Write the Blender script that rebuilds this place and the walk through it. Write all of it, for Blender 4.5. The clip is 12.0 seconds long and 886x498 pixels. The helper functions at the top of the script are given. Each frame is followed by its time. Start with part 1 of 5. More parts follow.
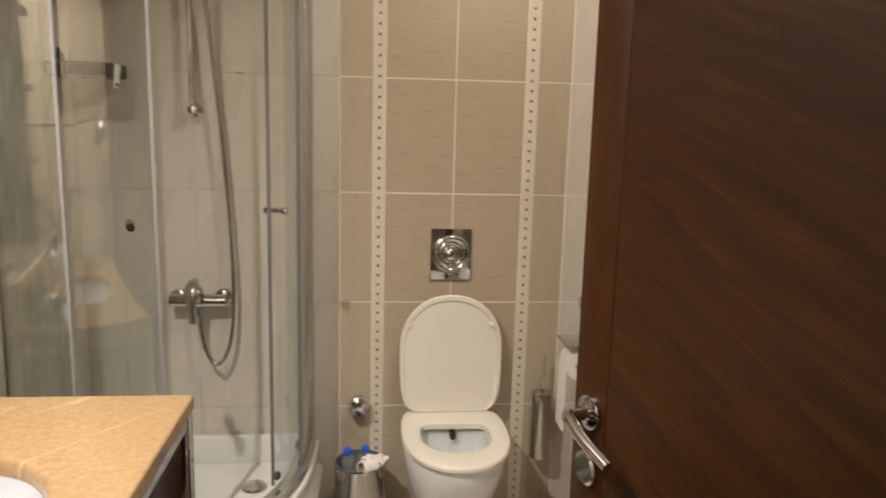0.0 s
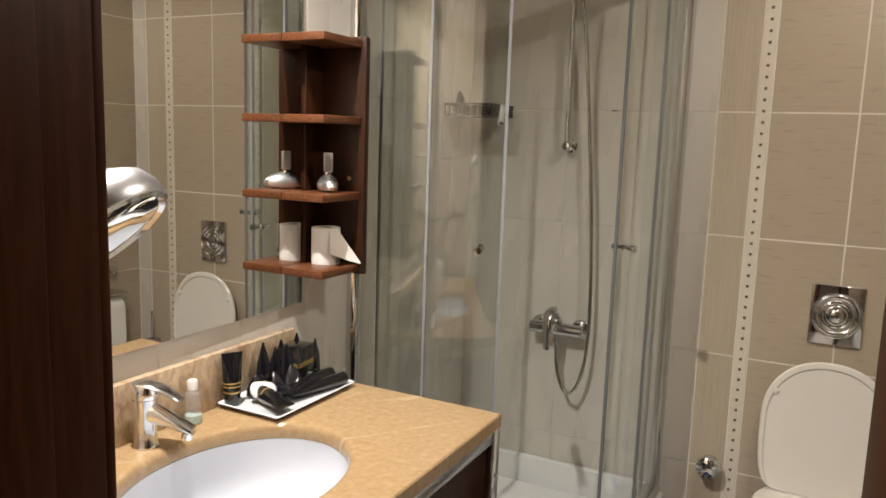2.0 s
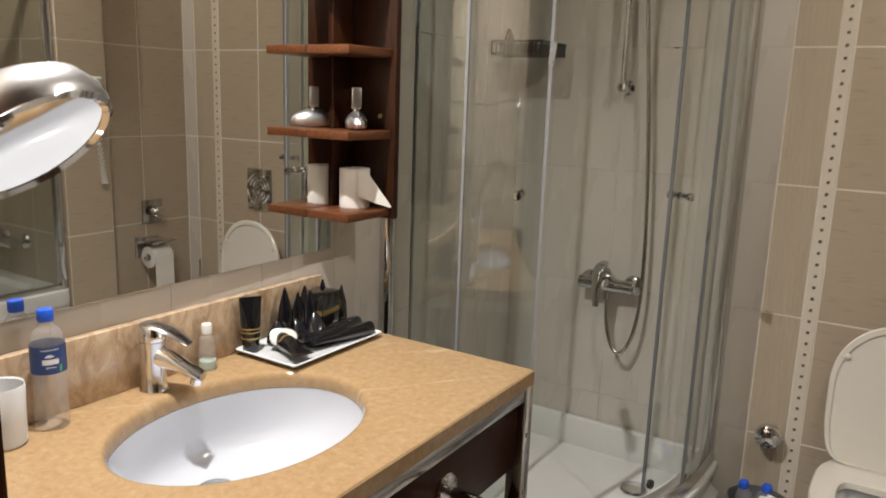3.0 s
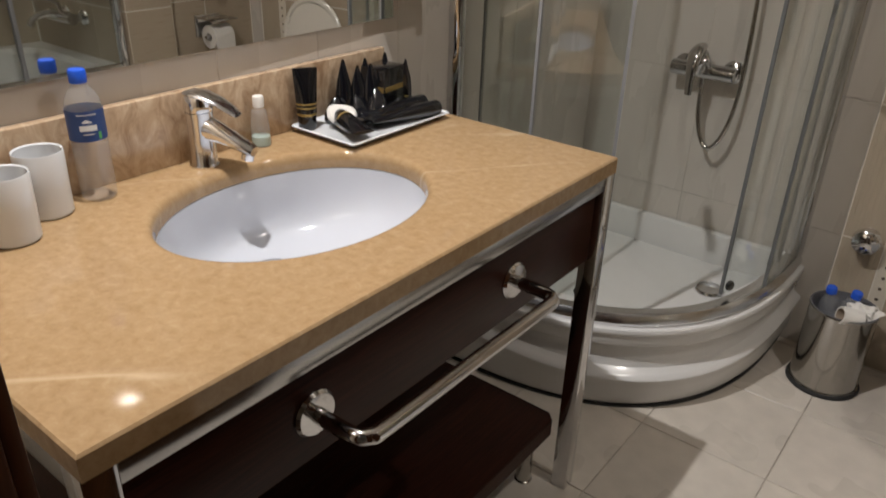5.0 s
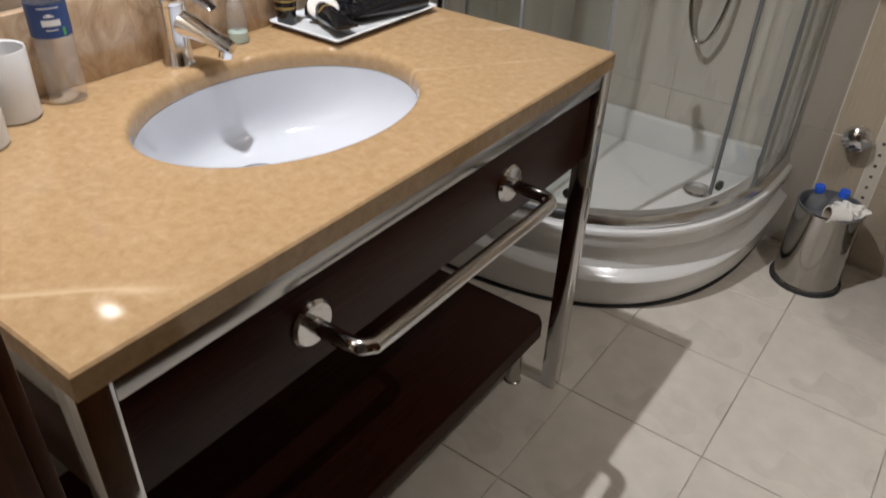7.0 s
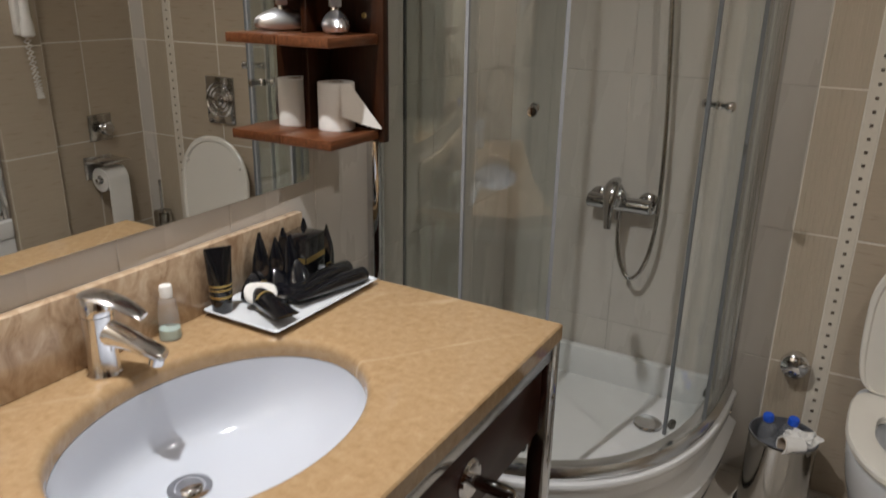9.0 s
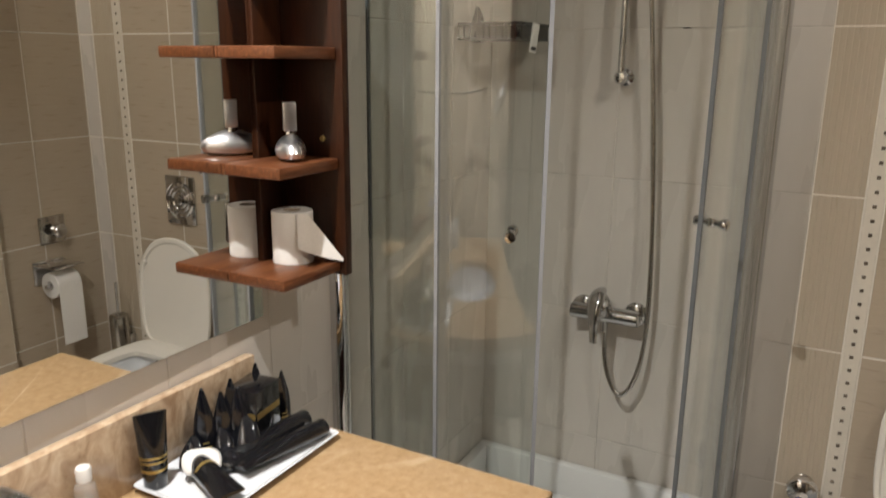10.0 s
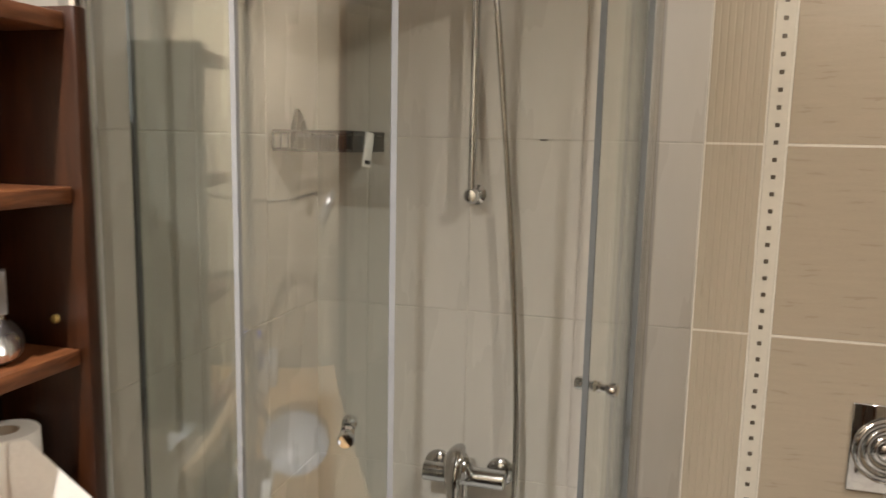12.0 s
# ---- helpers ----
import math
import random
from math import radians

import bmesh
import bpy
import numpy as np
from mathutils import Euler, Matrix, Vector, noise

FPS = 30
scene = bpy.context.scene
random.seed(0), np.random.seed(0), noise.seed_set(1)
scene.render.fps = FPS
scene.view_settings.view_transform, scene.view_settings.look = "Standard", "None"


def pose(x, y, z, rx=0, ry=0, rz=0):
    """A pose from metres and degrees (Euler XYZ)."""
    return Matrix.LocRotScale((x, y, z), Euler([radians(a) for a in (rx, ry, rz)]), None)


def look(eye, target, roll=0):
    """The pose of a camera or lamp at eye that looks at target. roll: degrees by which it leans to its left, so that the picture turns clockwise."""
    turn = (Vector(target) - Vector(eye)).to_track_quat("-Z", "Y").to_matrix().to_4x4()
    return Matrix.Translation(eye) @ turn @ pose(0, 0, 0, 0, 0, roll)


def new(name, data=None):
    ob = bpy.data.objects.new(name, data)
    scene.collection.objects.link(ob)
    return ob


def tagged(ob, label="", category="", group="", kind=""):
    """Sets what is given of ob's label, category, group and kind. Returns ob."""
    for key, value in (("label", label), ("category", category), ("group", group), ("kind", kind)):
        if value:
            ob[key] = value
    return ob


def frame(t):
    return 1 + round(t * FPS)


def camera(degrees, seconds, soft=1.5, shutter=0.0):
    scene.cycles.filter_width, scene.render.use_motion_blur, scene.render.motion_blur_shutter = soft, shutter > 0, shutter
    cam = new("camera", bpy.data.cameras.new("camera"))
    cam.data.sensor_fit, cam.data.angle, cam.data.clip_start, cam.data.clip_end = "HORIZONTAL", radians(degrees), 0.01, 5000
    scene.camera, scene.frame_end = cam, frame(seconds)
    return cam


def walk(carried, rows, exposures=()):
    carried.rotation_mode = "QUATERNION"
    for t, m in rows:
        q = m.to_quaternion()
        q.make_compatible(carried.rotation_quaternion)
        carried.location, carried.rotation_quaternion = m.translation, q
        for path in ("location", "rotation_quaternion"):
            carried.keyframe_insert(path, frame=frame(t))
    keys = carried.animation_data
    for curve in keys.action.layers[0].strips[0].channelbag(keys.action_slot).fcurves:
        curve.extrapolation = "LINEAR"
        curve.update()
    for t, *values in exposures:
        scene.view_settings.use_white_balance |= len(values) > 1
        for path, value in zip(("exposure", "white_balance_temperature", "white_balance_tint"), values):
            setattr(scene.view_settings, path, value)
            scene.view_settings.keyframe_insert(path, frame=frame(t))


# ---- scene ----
# camera and walk
cam = camera(61.5, 12.0, soft=1.6, shutter=0.4)
PATH = [
    (0, (0.982, -2.652, 1.479), (1.184, -0.694, 1.124), 1.5),
    (0.5, (1.067, -2.589, 1.502), (0.958, -0.618, 1.177), 1.6),
    (1, (1.159, -2.547, 1.51), (0.648, -0.634, 1.223), 1.9),
    (1.5, (1.199, -2.553, 1.495), (0.374, -0.752, 1.22), 1.8),
    (2, (1.234, -2.586, 1.48), (0.325, -0.828, 1.191), 1.9),
    (2.5, (1.258, -2.514, 1.455), (0.267, -0.807, 1.136), 1.5),
    (4.5, (1.166, -2.34, 1.349), (0.042, -0.884, 0.563), 1.8),
    (5, (1.174, -2.323, 1.339), (0.085, -0.913, 0.431), 1.8),
    (5.5, (1.176, -2.312, 1.309), (0.129, -0.953, 0.28), 1.8),
    (6, (1.161, -2.305, 1.279), (0.166, -1.006, 0.13), 1.7),
    (6.5, (1.153, -2.309, 1.27), (0.181, -1.01, 0.1), 1.1),
    (7, (1.128, -2.311, 1.319), (0.176, -0.963, 0.189), 2.3),
    (9, (1.026, -2.222, 1.427), (0.086, -0.585, 0.766), 1.1),
    (9.5, (0.982, -2.112, 1.472), (0.058, -0.435, 0.894), 0.9),
    (10, (0.94, -2.045, 1.51), (0.024, -0.336, 1.022), 0.6),
    (10.5, (0.88, -1.948, 1.554), (0.037, -0.178, 1.16), 0.6),
    (11, (0.826, -1.857, 1.568), (0.089, -0.027, 1.242), 0.9),
    (11.5, (0.792, -1.768, 1.574), (0.158, 0.107, 1.288), 1.2),
    (12, (0.779, -1.664, 1.593), (0.252, 0.244, 1.306), 1.2),
]
walk(cam, [(t, look(eye, target, roll)) for t, eye, target, roll in PATH],
     exposures=[(0.0, -0.06, 6900, 11), (1.0, -0.14, 6600, 10), (1.5, -0.13, 6550, 10), (2.0, -0.17, 6400, 9), (2.7, -0.3, 6300, 9), (4.5, -0.70, 6200, 10), (5.5, -0.76, 6100, 11), (6.5, -0.50, 5950, 10),
                (7.2, -0.62, 5900, 10), (9.0, -0.82, 5950, 9), (9.7, -0.5, 6150, 9), (10.6, -0.1, 6250, 9), (11.3, 0.05, 6300, 9), (12.0, 0.0, 6350, 9)])

# ---- world and lights ----
CEIL = 2.40
world = bpy.data.worlds.new("world")
scene.world = world
world.use_nodes = True
world.node_tree.nodes["Background"].inputs[0].default_value = (0.9, 0.85, 0.8, 1)
world.node_tree.nodes["Background"].inputs[1].default_value = 0.02


def spot_lamp(name, x, y, watts, colour, angle, blend, z=CEIL - 0.012, size=0.014):
    data = bpy.data.lights.new(name, "SPOT")
    data.energy, data.color, data.spot_size, data.spot_blend, data.shadow_soft_size = watts, colour, radians(angle), blend, size
    ob = new(name, data)
    ob.matrix_world = pose(x, y, z)
    return ob


LAMPS = [
    (0.232, -1.705, 178, (1.0, 0.95, 0.90), 148, 1.0),
    (1.51, -1.045, 39, (1.0, 0.91, 0.80), 174, 0.4),
    # assumed corridor lamp, never in view, added to light the open door leaf
    (1.15, -3.25, 1.7, (1.0, 0.90, 0.78), 172, 0.5),
]
for lx, ly, watts, colour, angle, blend in LAMPS:
    spot_lamp("downlight_lamp", lx, ly, watts, colour, angle, blend)


# ---- materials ----
def material(name, colour, rough=0.5, metal=0.0, bump=0.0, scale=40.0, vary=0.08, stretch=(1, 1, 1), coat=0.0, island=0.0, fine=0.0, ior=1.5):
    """A surface with large soft patches, fine grain and relief."""
    m = bpy.data.materials.new(name)
    m.use_nodes = True
    nt = m.node_tree
    b = nt.nodes["Principled BSDF"]
    b.inputs["Metallic"].default_value = metal
    b.inputs["IOR"].default_value = ior
    b.inputs["Coat Weight"].default_value = coat
    b.inputs["Coat Roughness"].default_value = 0.08
    tc = nt.nodes.new("ShaderNodeTexCoord")
    mp = nt.nodes.new("ShaderNodeMapping")
    mp.inputs["Scale"].default_value = stretch
    nt.links.new(tc.outputs["Object"], mp.inputs[0])
    big = nt.nodes.new("ShaderNodeTexNoise")
    big.inputs["Scale"].default_value, big.inputs["Detail"].default_value = scale * 0.12, 3
    small = nt.nodes.new("ShaderNodeTexNoise")
    small.inputs["Scale"].default_value, small.inputs["Detail"].default_value = scale, 6
    for n in (big, small):
        nt.links.new(mp.outputs[0], n.inputs["Vector"])
    mix = nt.nodes.new("ShaderNodeMath")
    mix.operation = "ADD"
    nt.links.new(big.outputs[0], mix.inputs[0])
    nt.links.new(small.outputs[0], mix.inputs[1])
    last = mix.outputs[0]
    if island:
        info = nt.nodes.new("ShaderNodeObjectInfo")
        sc = nt.nodes.new("ShaderNodeMath")
        sc.operation = "MULTIPLY_ADD"
        sc.inputs[1].default_value = island
        nt.links.new(info.outputs["Random"], sc.inputs[0])
        nt.links.new(last, sc.inputs[2])
        last = sc.outputs[0]
    ramp = nt.nodes.new("ShaderNodeMapRange")
    ramp.inputs[1].default_value, ramp.inputs[2].default_value = 0.6, 1.4 + island
    ramp.inputs[3].default_value, ramp.inputs[4].default_value = 1 - vary, 1 + vary
    nt.links.new(last, ramp.inputs[0])
    col = nt.nodes.new("ShaderNodeVectorMath")
    col.operation = "SCALE"
    col.inputs[0].default_value = colour
    nt.links.new(ramp.outputs[0], col.inputs["Scale"])
    nt.links.new(col.outputs[0], b.inputs["Base Color"])
    rr = nt.nodes.new("ShaderNodeMapRange")
    rr.inputs[1].default_value, rr.inputs[2].default_value = 0.3, 0.7
    rr.inputs[3].default_value, rr.inputs[4].default_value = rough * 0.8, min(1, rough * 1.25)
    nt.links.new(big.outputs[0], rr.inputs[0])
    nt.links.new(rr.outputs[0], b.inputs["Roughness"])
    if bump:
        bp = nt.nodes.new("ShaderNodeBump")
        bp.inputs["Strength"].default_value, bp.inputs["Distance"].default_value = bump, 0.002
        nt.links.new(small.outputs[0], bp.inputs["Height"])
        nt.links.new(bp.outputs[0], b.inputs["Normal"])
    return m


def ramp_material(name, stops, rough, scale, stretch, bump=0.1, coat=0.0, distortion=1.5, space="Object", veins=None, spec=0.5, turn=None):
    """Grained wood or veined stone: noise through a colour ramp."""
    m = bpy.data.materials.new(name)
    m.use_nodes = True
    nt = m.node_tree
    b = nt.nodes["Principled BSDF"]
    b.inputs["Roughness"].default_value = rough
    b.inputs["Specular IOR Level"].default_value = spec
    b.inputs["Coat Weight"].default_value = coat
    b.inputs["Coat Roughness"].default_value = 0.1
    tc = nt.nodes.new("ShaderNodeTexCoord")
    mp = nt.nodes.new("ShaderNodeMapping")
    mp.inputs["Scale"].default_value = stretch
    if turn:
        mp.vector_type = "TEXTURE"
        mp.inputs["Scale"].default_value = [1 / v for v in stretch]
        mp.inputs["Rotation"].default_value = turn
    nt.links.new(tc.outputs[space], mp.inputs[0])
    n = nt.nodes.new("ShaderNodeTexNoise")
    n.inputs["Scale"].default_value, n.inputs["Detail"].default_value = scale, 8
    n.inputs["Roughness"].default_value, n.inputs["Distortion"].default_value = 0.65, distortion
    nt.links.new(mp.outputs[0], n.inputs["Vector"])
    r = nt.nodes.new("ShaderNodeValToRGB")
    els = r.color_ramp.elements
    els[0].position, els[0].color = stops[0][0], (*stops[0][1], 1)
    els[1].position, els[1].color = stops[-1][0], (*stops[-1][1], 1)
    for p, c in stops[1:-1]:
        els.new(p).color = (*c, 1)
    nt.links.new(n.outputs[0], r.inputs[0])
    out = r.outputs[0]
    if veins:
        v = nt.nodes.new("ShaderNodeTexNoise")
        v.inputs["Scale"].default_value, v.inputs["Detail"].default_value = veins[1], 6
        v.inputs["Distortion"].default_value = 0.3
        vm = nt.nodes.new("ShaderNodeMapping")
        vm.vector_type = "TEXTURE"
        vm.inputs["Rotation"].default_value = (0, 0, -0.62)
        vm.inputs["Scale"].default_value = (0.22, 1.5, 1)
        nt.links.new(tc.outputs[space], vm.inputs[0])
        nt.links.new(vm.outputs[0], v.inputs["Vector"])
        line = nt.nodes.new("ShaderNodeValToRGB")
        le = line.color_ramp.elements
        le[0].position, le[0].color = 0.490, (0, 0, 0, 1)
        le[1].position, le[1].color = 0.510, (0, 0, 0, 1)
        le.new(0.5).color = (0.42, 0.42, 0.42, 1)
        nt.links.new(v.outputs[0], line.inputs[0])
        # the lines show only here and there
        gate = nt.nodes.new("ShaderNodeTexNoise")
        gate.inputs["Scale"].default_value, gate.inputs["Detail"].default_value = 5.0, 2
        nt.links.new(tc.outputs[space], gate.inputs["Vector"])
        gr = nt.nodes.new("ShaderNodeMapRange")
        gr.inputs[1].default_value, gr.inputs[2].default_value = 0.42, 0.62
        nt.links.new(gate.outputs[0], gr.inputs[0])
        gm = nt.nodes.new("ShaderNodeMath")
        gm.operation = "MULTIPLY"
        nt.links.new(line.outputs[0], gm.inputs[0])
        nt.links.new(gr.outputs[0], gm.inputs[1])
        mx = nt.nodes.new("ShaderNodeMix")
        mx.data_type = "RGBA"
        mx.inputs[7].default_value = (*veins[0], 1)
        nt.links.new(gm.outputs[0], mx.inputs[0])
        nt.links.new(out, mx.inputs[6])
        out = mx.outputs[2]
    nt.links.new(out, b.inputs["Base Color"])
    bp = nt.nodes.new("ShaderNodeBump")
    bp.inputs["Strength"].default_value, bp.inputs["Distance"].default_value = bump, 0.001
    nt.links.new(n.outputs[0], bp.inputs["Height"])
    nt.links.new(bp.outputs[0], b.inputs["Normal"])
    return m


def pane_material(name, tint, head_on, haze=0.0):
    """Thin tinted sheet glass: clear, with a mirror gloss that grows towards grazing."""
    m = bpy.data.materials.new(name)
    m.use_nodes = True
    nt = m.node_tree
    nt.nodes.remove(nt.nodes["Principled BSDF"])
    clear = nt.nodes.new("ShaderNodeBsdfTransparent")
    clear.inputs[0].default_value = (*tint, 1)
    gloss = nt.nodes.new("ShaderNodeBsdfGlossy")
    gloss.inputs["Roughness"].default_value = 0.0
    face = nt.nodes.new("ShaderNodeLayerWeight")
    face.inputs[0].default_value = 0.5
    power = nt.nodes.new("ShaderNodeMath")
    power.operation = "POWER"
    power.inputs[1].default_value = 4.5
    nt.links.new(face.outputs["Facing"], power.inputs[0])
    fr = nt.nodes.new("ShaderNodeMapRange")
    fr.inputs[3].default_value, fr.inputs[4].default_value = head_on, 0.85
    nt.links.new(power.outputs[0], fr.inputs[0])
    mix = nt.nodes.new("ShaderNodeMixShader")
    nt.links.new(fr.outputs[0], mix.inputs[0])
    nt.links.new(clear.outputs[0], mix.inputs[1])
    nt.links.new(gloss.outputs[0], mix.inputs[2])
    out = mix.outputs[0]
    if haze:
        milk = nt.nodes.new("ShaderNodeBsdfDiffuse")
        milk.inputs[0].default_value = (0.85, 0.86, 0.87, 1)
        veil = nt.nodes.new("ShaderNodeMixShader")
        veil.inputs[0].default_value = haze
        nt.links.new(out, veil.inputs[1])
        nt.links.new(milk.outputs[0], veil.inputs[2])
        out = veil.outputs[0]
    nt.links.new(out, nt.nodes["Material Output"].inputs[0])
    return m


def glow_material(name, colour, strength):
    m = bpy.data.materials.new(name)
    m.use_nodes = True
    b = m.node_tree.nodes["Principled BSDF"]
    b.inputs["Base Color"].default_value = (*colour, 1)
    b.inputs["Emission Color"].default_value = (*colour, 1)
    b.inputs["Emission Strength"].default_value = strength
    return m


TILE_PLAIN = material("plain_cream_tile", (0.575, 0.532, 0.475), 0.26, bump=0.02, scale=24, vary=0.022, stretch=(3, 3, 0.6), island=0.15)
TILE_BROWN = material("beige_streaked_tile", (0.435, 0.358, 0.265), 0.32, bump=0.04, scale=170, vary=0.08, stretch=(0.5, 0.5, 5), island=0.2)
TILE_RIB = material("ribbed_beige_tile", (0.45, 0.378, 0.282), 0.3, bump=0.1, scale=40, vary=0.06, stretch=(5, 5, 0.4), island=0.2)
BORDER = material("cream_border", (0.66, 0.60, 0.50), 0.4, bump=0.08, scale=60, vary=0.06)
DOT = material("bronze_dot", (0.16, 0.13, 0.10), 0.35, 0.6)
GROUT = material("cream_grout", (0.72, 0.67, 0.58), 0.8, bump=0.2, scale=120, vary=0.08)
GROUT_DARK = material("grey_grout", (0.50, 0.458, 0.402), 0.85, bump=0.2, scale=30, vary=0.35)
FLOOR_TILE = material("floor_tile", (0.645, 0.588, 0.512), 0.30, bump=0.06, scale=18, vary=0.15, island=0.25)
GROUT_FLOOR = material("floor_grout", (0.46, 0.415, 0.352), 0.85, bump=0.2, scale=20, vary=0.7)
PAINT = material("white_paint", (0.78, 0.74, 0.68), 0.7, bump=0.05, scale=80, vary=0.03)
WALLPAPER = material("corridor_paint", (0.62, 0.55, 0.44), 0.75, bump=0.06, scale=90, vary=0.04)
CARPET = material("corridor_floor", (0.22, 0.15, 0.10), 0.7, bump=0.2, scale=90, vary=0.15)
BASIN = material("basin_ceramic", (0.555, 0.572, 0.615), 0.10, vary=0.015, scale=12, coat=0.3)
FRAME = material("frame_chrome", (0.47, 0.465, 0.46), 0.18, 1.0, vary=0.05, scale=30)
CERAMIC = material("white_ceramic", (0.71, 0.72, 0.73), 0.10, vary=0.015, scale=12, coat=0.3)
SEAT = material("cream_seat_plastic", (0.76, 0.72, 0.64), 0.22, vary=0.02, scale=12)
ACRYLIC = material("white_acrylic", (0.72, 0.71, 0.69), 0.18, vary=0.03, scale=14, coat=0.2)
CHROME = material("chrome", (0.66, 0.66, 0.67), 0.07, 1.0, vary=0.04, scale=30)
STEEL = material("brushed_steel", (0.50, 0.48, 0.45), 0.16, 1.0, bump=0.02, vary=0.08, scale=50, stretch=(1, 1, 0.1))
BIN_STEEL = material("polished_steel", (0.40, 0.385, 0.36), 0.10, 1.0, vary=0.08, scale=30, stretch=(1, 1, 0.1))
ALU = material("polished_aluminium", (0.72, 0.72, 0.72), 0.2, 1.0, vary=0.05, scale=30)
SATIN = material("satin_chrome", (0.70, 0.70, 0.71), 0.34, 1.0, vary=0.06, scale=30)
MIRROR = material("mirror_silver", (0.79, 0.79, 0.77), 0.01, 1.0, vary=0.0)
RUBBER = material("black_rubber", (0.02, 0.02, 0.02), 0.6)
SEAL = material("clear_seal", (0.27, 0.27, 0.275), 0.32, vary=0.05)
SEAL_DARK = material("dark_seal", (0.14, 0.145, 0.145), 0.35, vary=0.1)
GLASS = pane_material("green_glass", (0.962, 0.980, 0.970), 0.092)
CLEAR = pane_material("clear_plastic", (0.982, 0.985, 0.99), 0.07, 0.11)
LOTION = material("pale_green_lotion", (0.50, 0.64, 0.58), 0.3)
BLUE = material("blue_plastic", (0.02, 0.10, 0.62), 0.3)
LABEL_BLUE = material("navy_label", (0.02, 0.06, 0.22), 0.4, vary=0.1)
LABEL_WHITE = material("label_white", (0.75, 0.77, 0.8), 0.5)
LABEL_GREEN = material("label_green", (0.10, 0.42, 0.12), 0.5)
BLACK_GLOSS = material("black_gloss", (0.007, 0.007, 0.008), 0.09, vary=0.1, coat=0.4)
FOIL = material("black_sachet", (0.006, 0.0065, 0.009), 0.07, bump=0.5, scale=24, vary=0.2, coat=0.5)
BASKET_STEEL = material("dark_chrome", (0.10, 0.098, 0.095), 0.25, 1.0, vary=0.1, scale=60)
FLASK = material("bright_silver", (0.86, 0.86, 0.88), 0.3, 1.0, vary=0.03)
TAP = material("tap_chrome", (0.80, 0.80, 0.81), 0.13, 1.0, vary=0.05, scale=40)
MIXER = material("shower_chrome", (0.50, 0.495, 0.49), 0.08, 1.0, vary=0.06, scale=30)
GOLD = material("gold_print", (0.50, 0.36, 0.12), 0.3, 0.8)
PAPER = material("tissue_paper", (0.80, 0.77, 0.72), 0.95, bump=0.3, scale=160, vary=0.03)
CARD = material("cardboard_core", (0.40, 0.32, 0.24), 0.9)
PLASTIC_WHITE = material("white_plastic", (0.74, 0.71, 0.66), 0.35)
DARK = material("dark_hole", (0.015, 0.013, 0.012), 0.6)
MARBLE = ramp_material("honey_marble", [(0.28, (0.300, 0.189, 0.092)), (0.44, (0.347, 0.226, 0.114)), (0.56, (0.374, 0.248, 0.129)), (0.74, (0.428, 0.296, 0.165))],
                       0.07, 62, (1, 1, 1), 0.02, 0.0, 0.35, veins=((0.70, 0.55, 0.37), 0.5))
MARBLE_BACK = ramp_material("brown_marble", [(0.30, (0.29, 0.185, 0.108)), (0.5, (0.47, 0.34, 0.22)), (0.72, (0.62, 0.49, 0.345))],
                            0.18, 26, (1, 1, 0.6), 0.02, 0.2, 1.6)
WENGE = ramp_material("dark_wenge", [(0.3, (0.017, 0.0050, 0.0026)), (0.55, (0.034, 0.0095, 0.0048)), (0.75, (0.052, 0.0145, 0.0072))],
                      0.3, 12, (14, 0.8, 14), 0.06, 0.0, 0.5, spec=0.12)
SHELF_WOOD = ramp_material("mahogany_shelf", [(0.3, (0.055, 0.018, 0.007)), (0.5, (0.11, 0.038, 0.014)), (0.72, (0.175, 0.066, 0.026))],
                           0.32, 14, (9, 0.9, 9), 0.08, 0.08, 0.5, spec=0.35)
# darker copy of the shelf mahogany: the panels' shade is put into its colour
PANEL_WOOD_SHADED = ramp_material("shaded_mahogany_panel", [(0.3, (0.016, 0.0046, 0.0013)), (0.5, (0.027, 0.0080, 0.0023)), (0.72, (0.044, 0.0137, 0.0042))],
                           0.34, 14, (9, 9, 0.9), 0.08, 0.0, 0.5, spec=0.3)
DOOR_STOPS = [(0.34, (0.022, 0.0066, 0.0010)), (0.46, (0.030, 0.0092, 0.0015)), (0.54, (0.039, 0.0125, 0.0021)), (0.68, (0.056, 0.0190, 0.0034))]
DOOR_WOOD = ramp_material("figured_mahogany", DOOR_STOPS, 0.38, 4.2, (0.8, 0.8, 10.0), 0.04, 0.0, 1.2, spec=0.28, turn=(0, -0.34, 0))
DOOR_EDGE = ramp_material("mahogany_lipping", [(0.3, (0.028, 0.0085, 0.0016)), (0.5, (0.038, 0.0120, 0.0024)), (0.75, (0.050, 0.0170, 0.0036))], 0.38, 8, (9, 9, 0.7), 0.04, 0.0, 0.5, spec=0.2)
JAMB_WOOD = ramp_material("mahogany_jamb", [(0.3, (0.036, 0.0102, 0.0029)), (0.5, (0.060, 0.0180, 0.0050)), (0.75, (0.090, 0.0285, 0.0082))],
                          0.4, 9, (10, 10, 0.8), 0.06, 0.0, 0.6, spec=0.15)
LENS = glow_material("lamp_lens", (1.0, 0.93, 0.84), 90)


# ---- helpers ----
def part(name, bm, mat, parent=None, label="", smooth=True, at=None):
    """Links a bmesh as one mesh object."""
    me = bpy.data.meshes.new(name)
    bmesh.ops.recalc_face_normals(bm, faces=bm.faces)
    bm.to_mesh(me)
    bm.free()
    me.materials.append(mat)
    if smooth:
        me.shade_smooth()
        me.set_sharp_from_angle(angle=radians(35))
    ob = new(name, me)
    if at is not None:
        ob.matrix_basis = at
    if parent is not None:
        ob.parent = parent
    if label:
        ob["label"] = label
    return ob


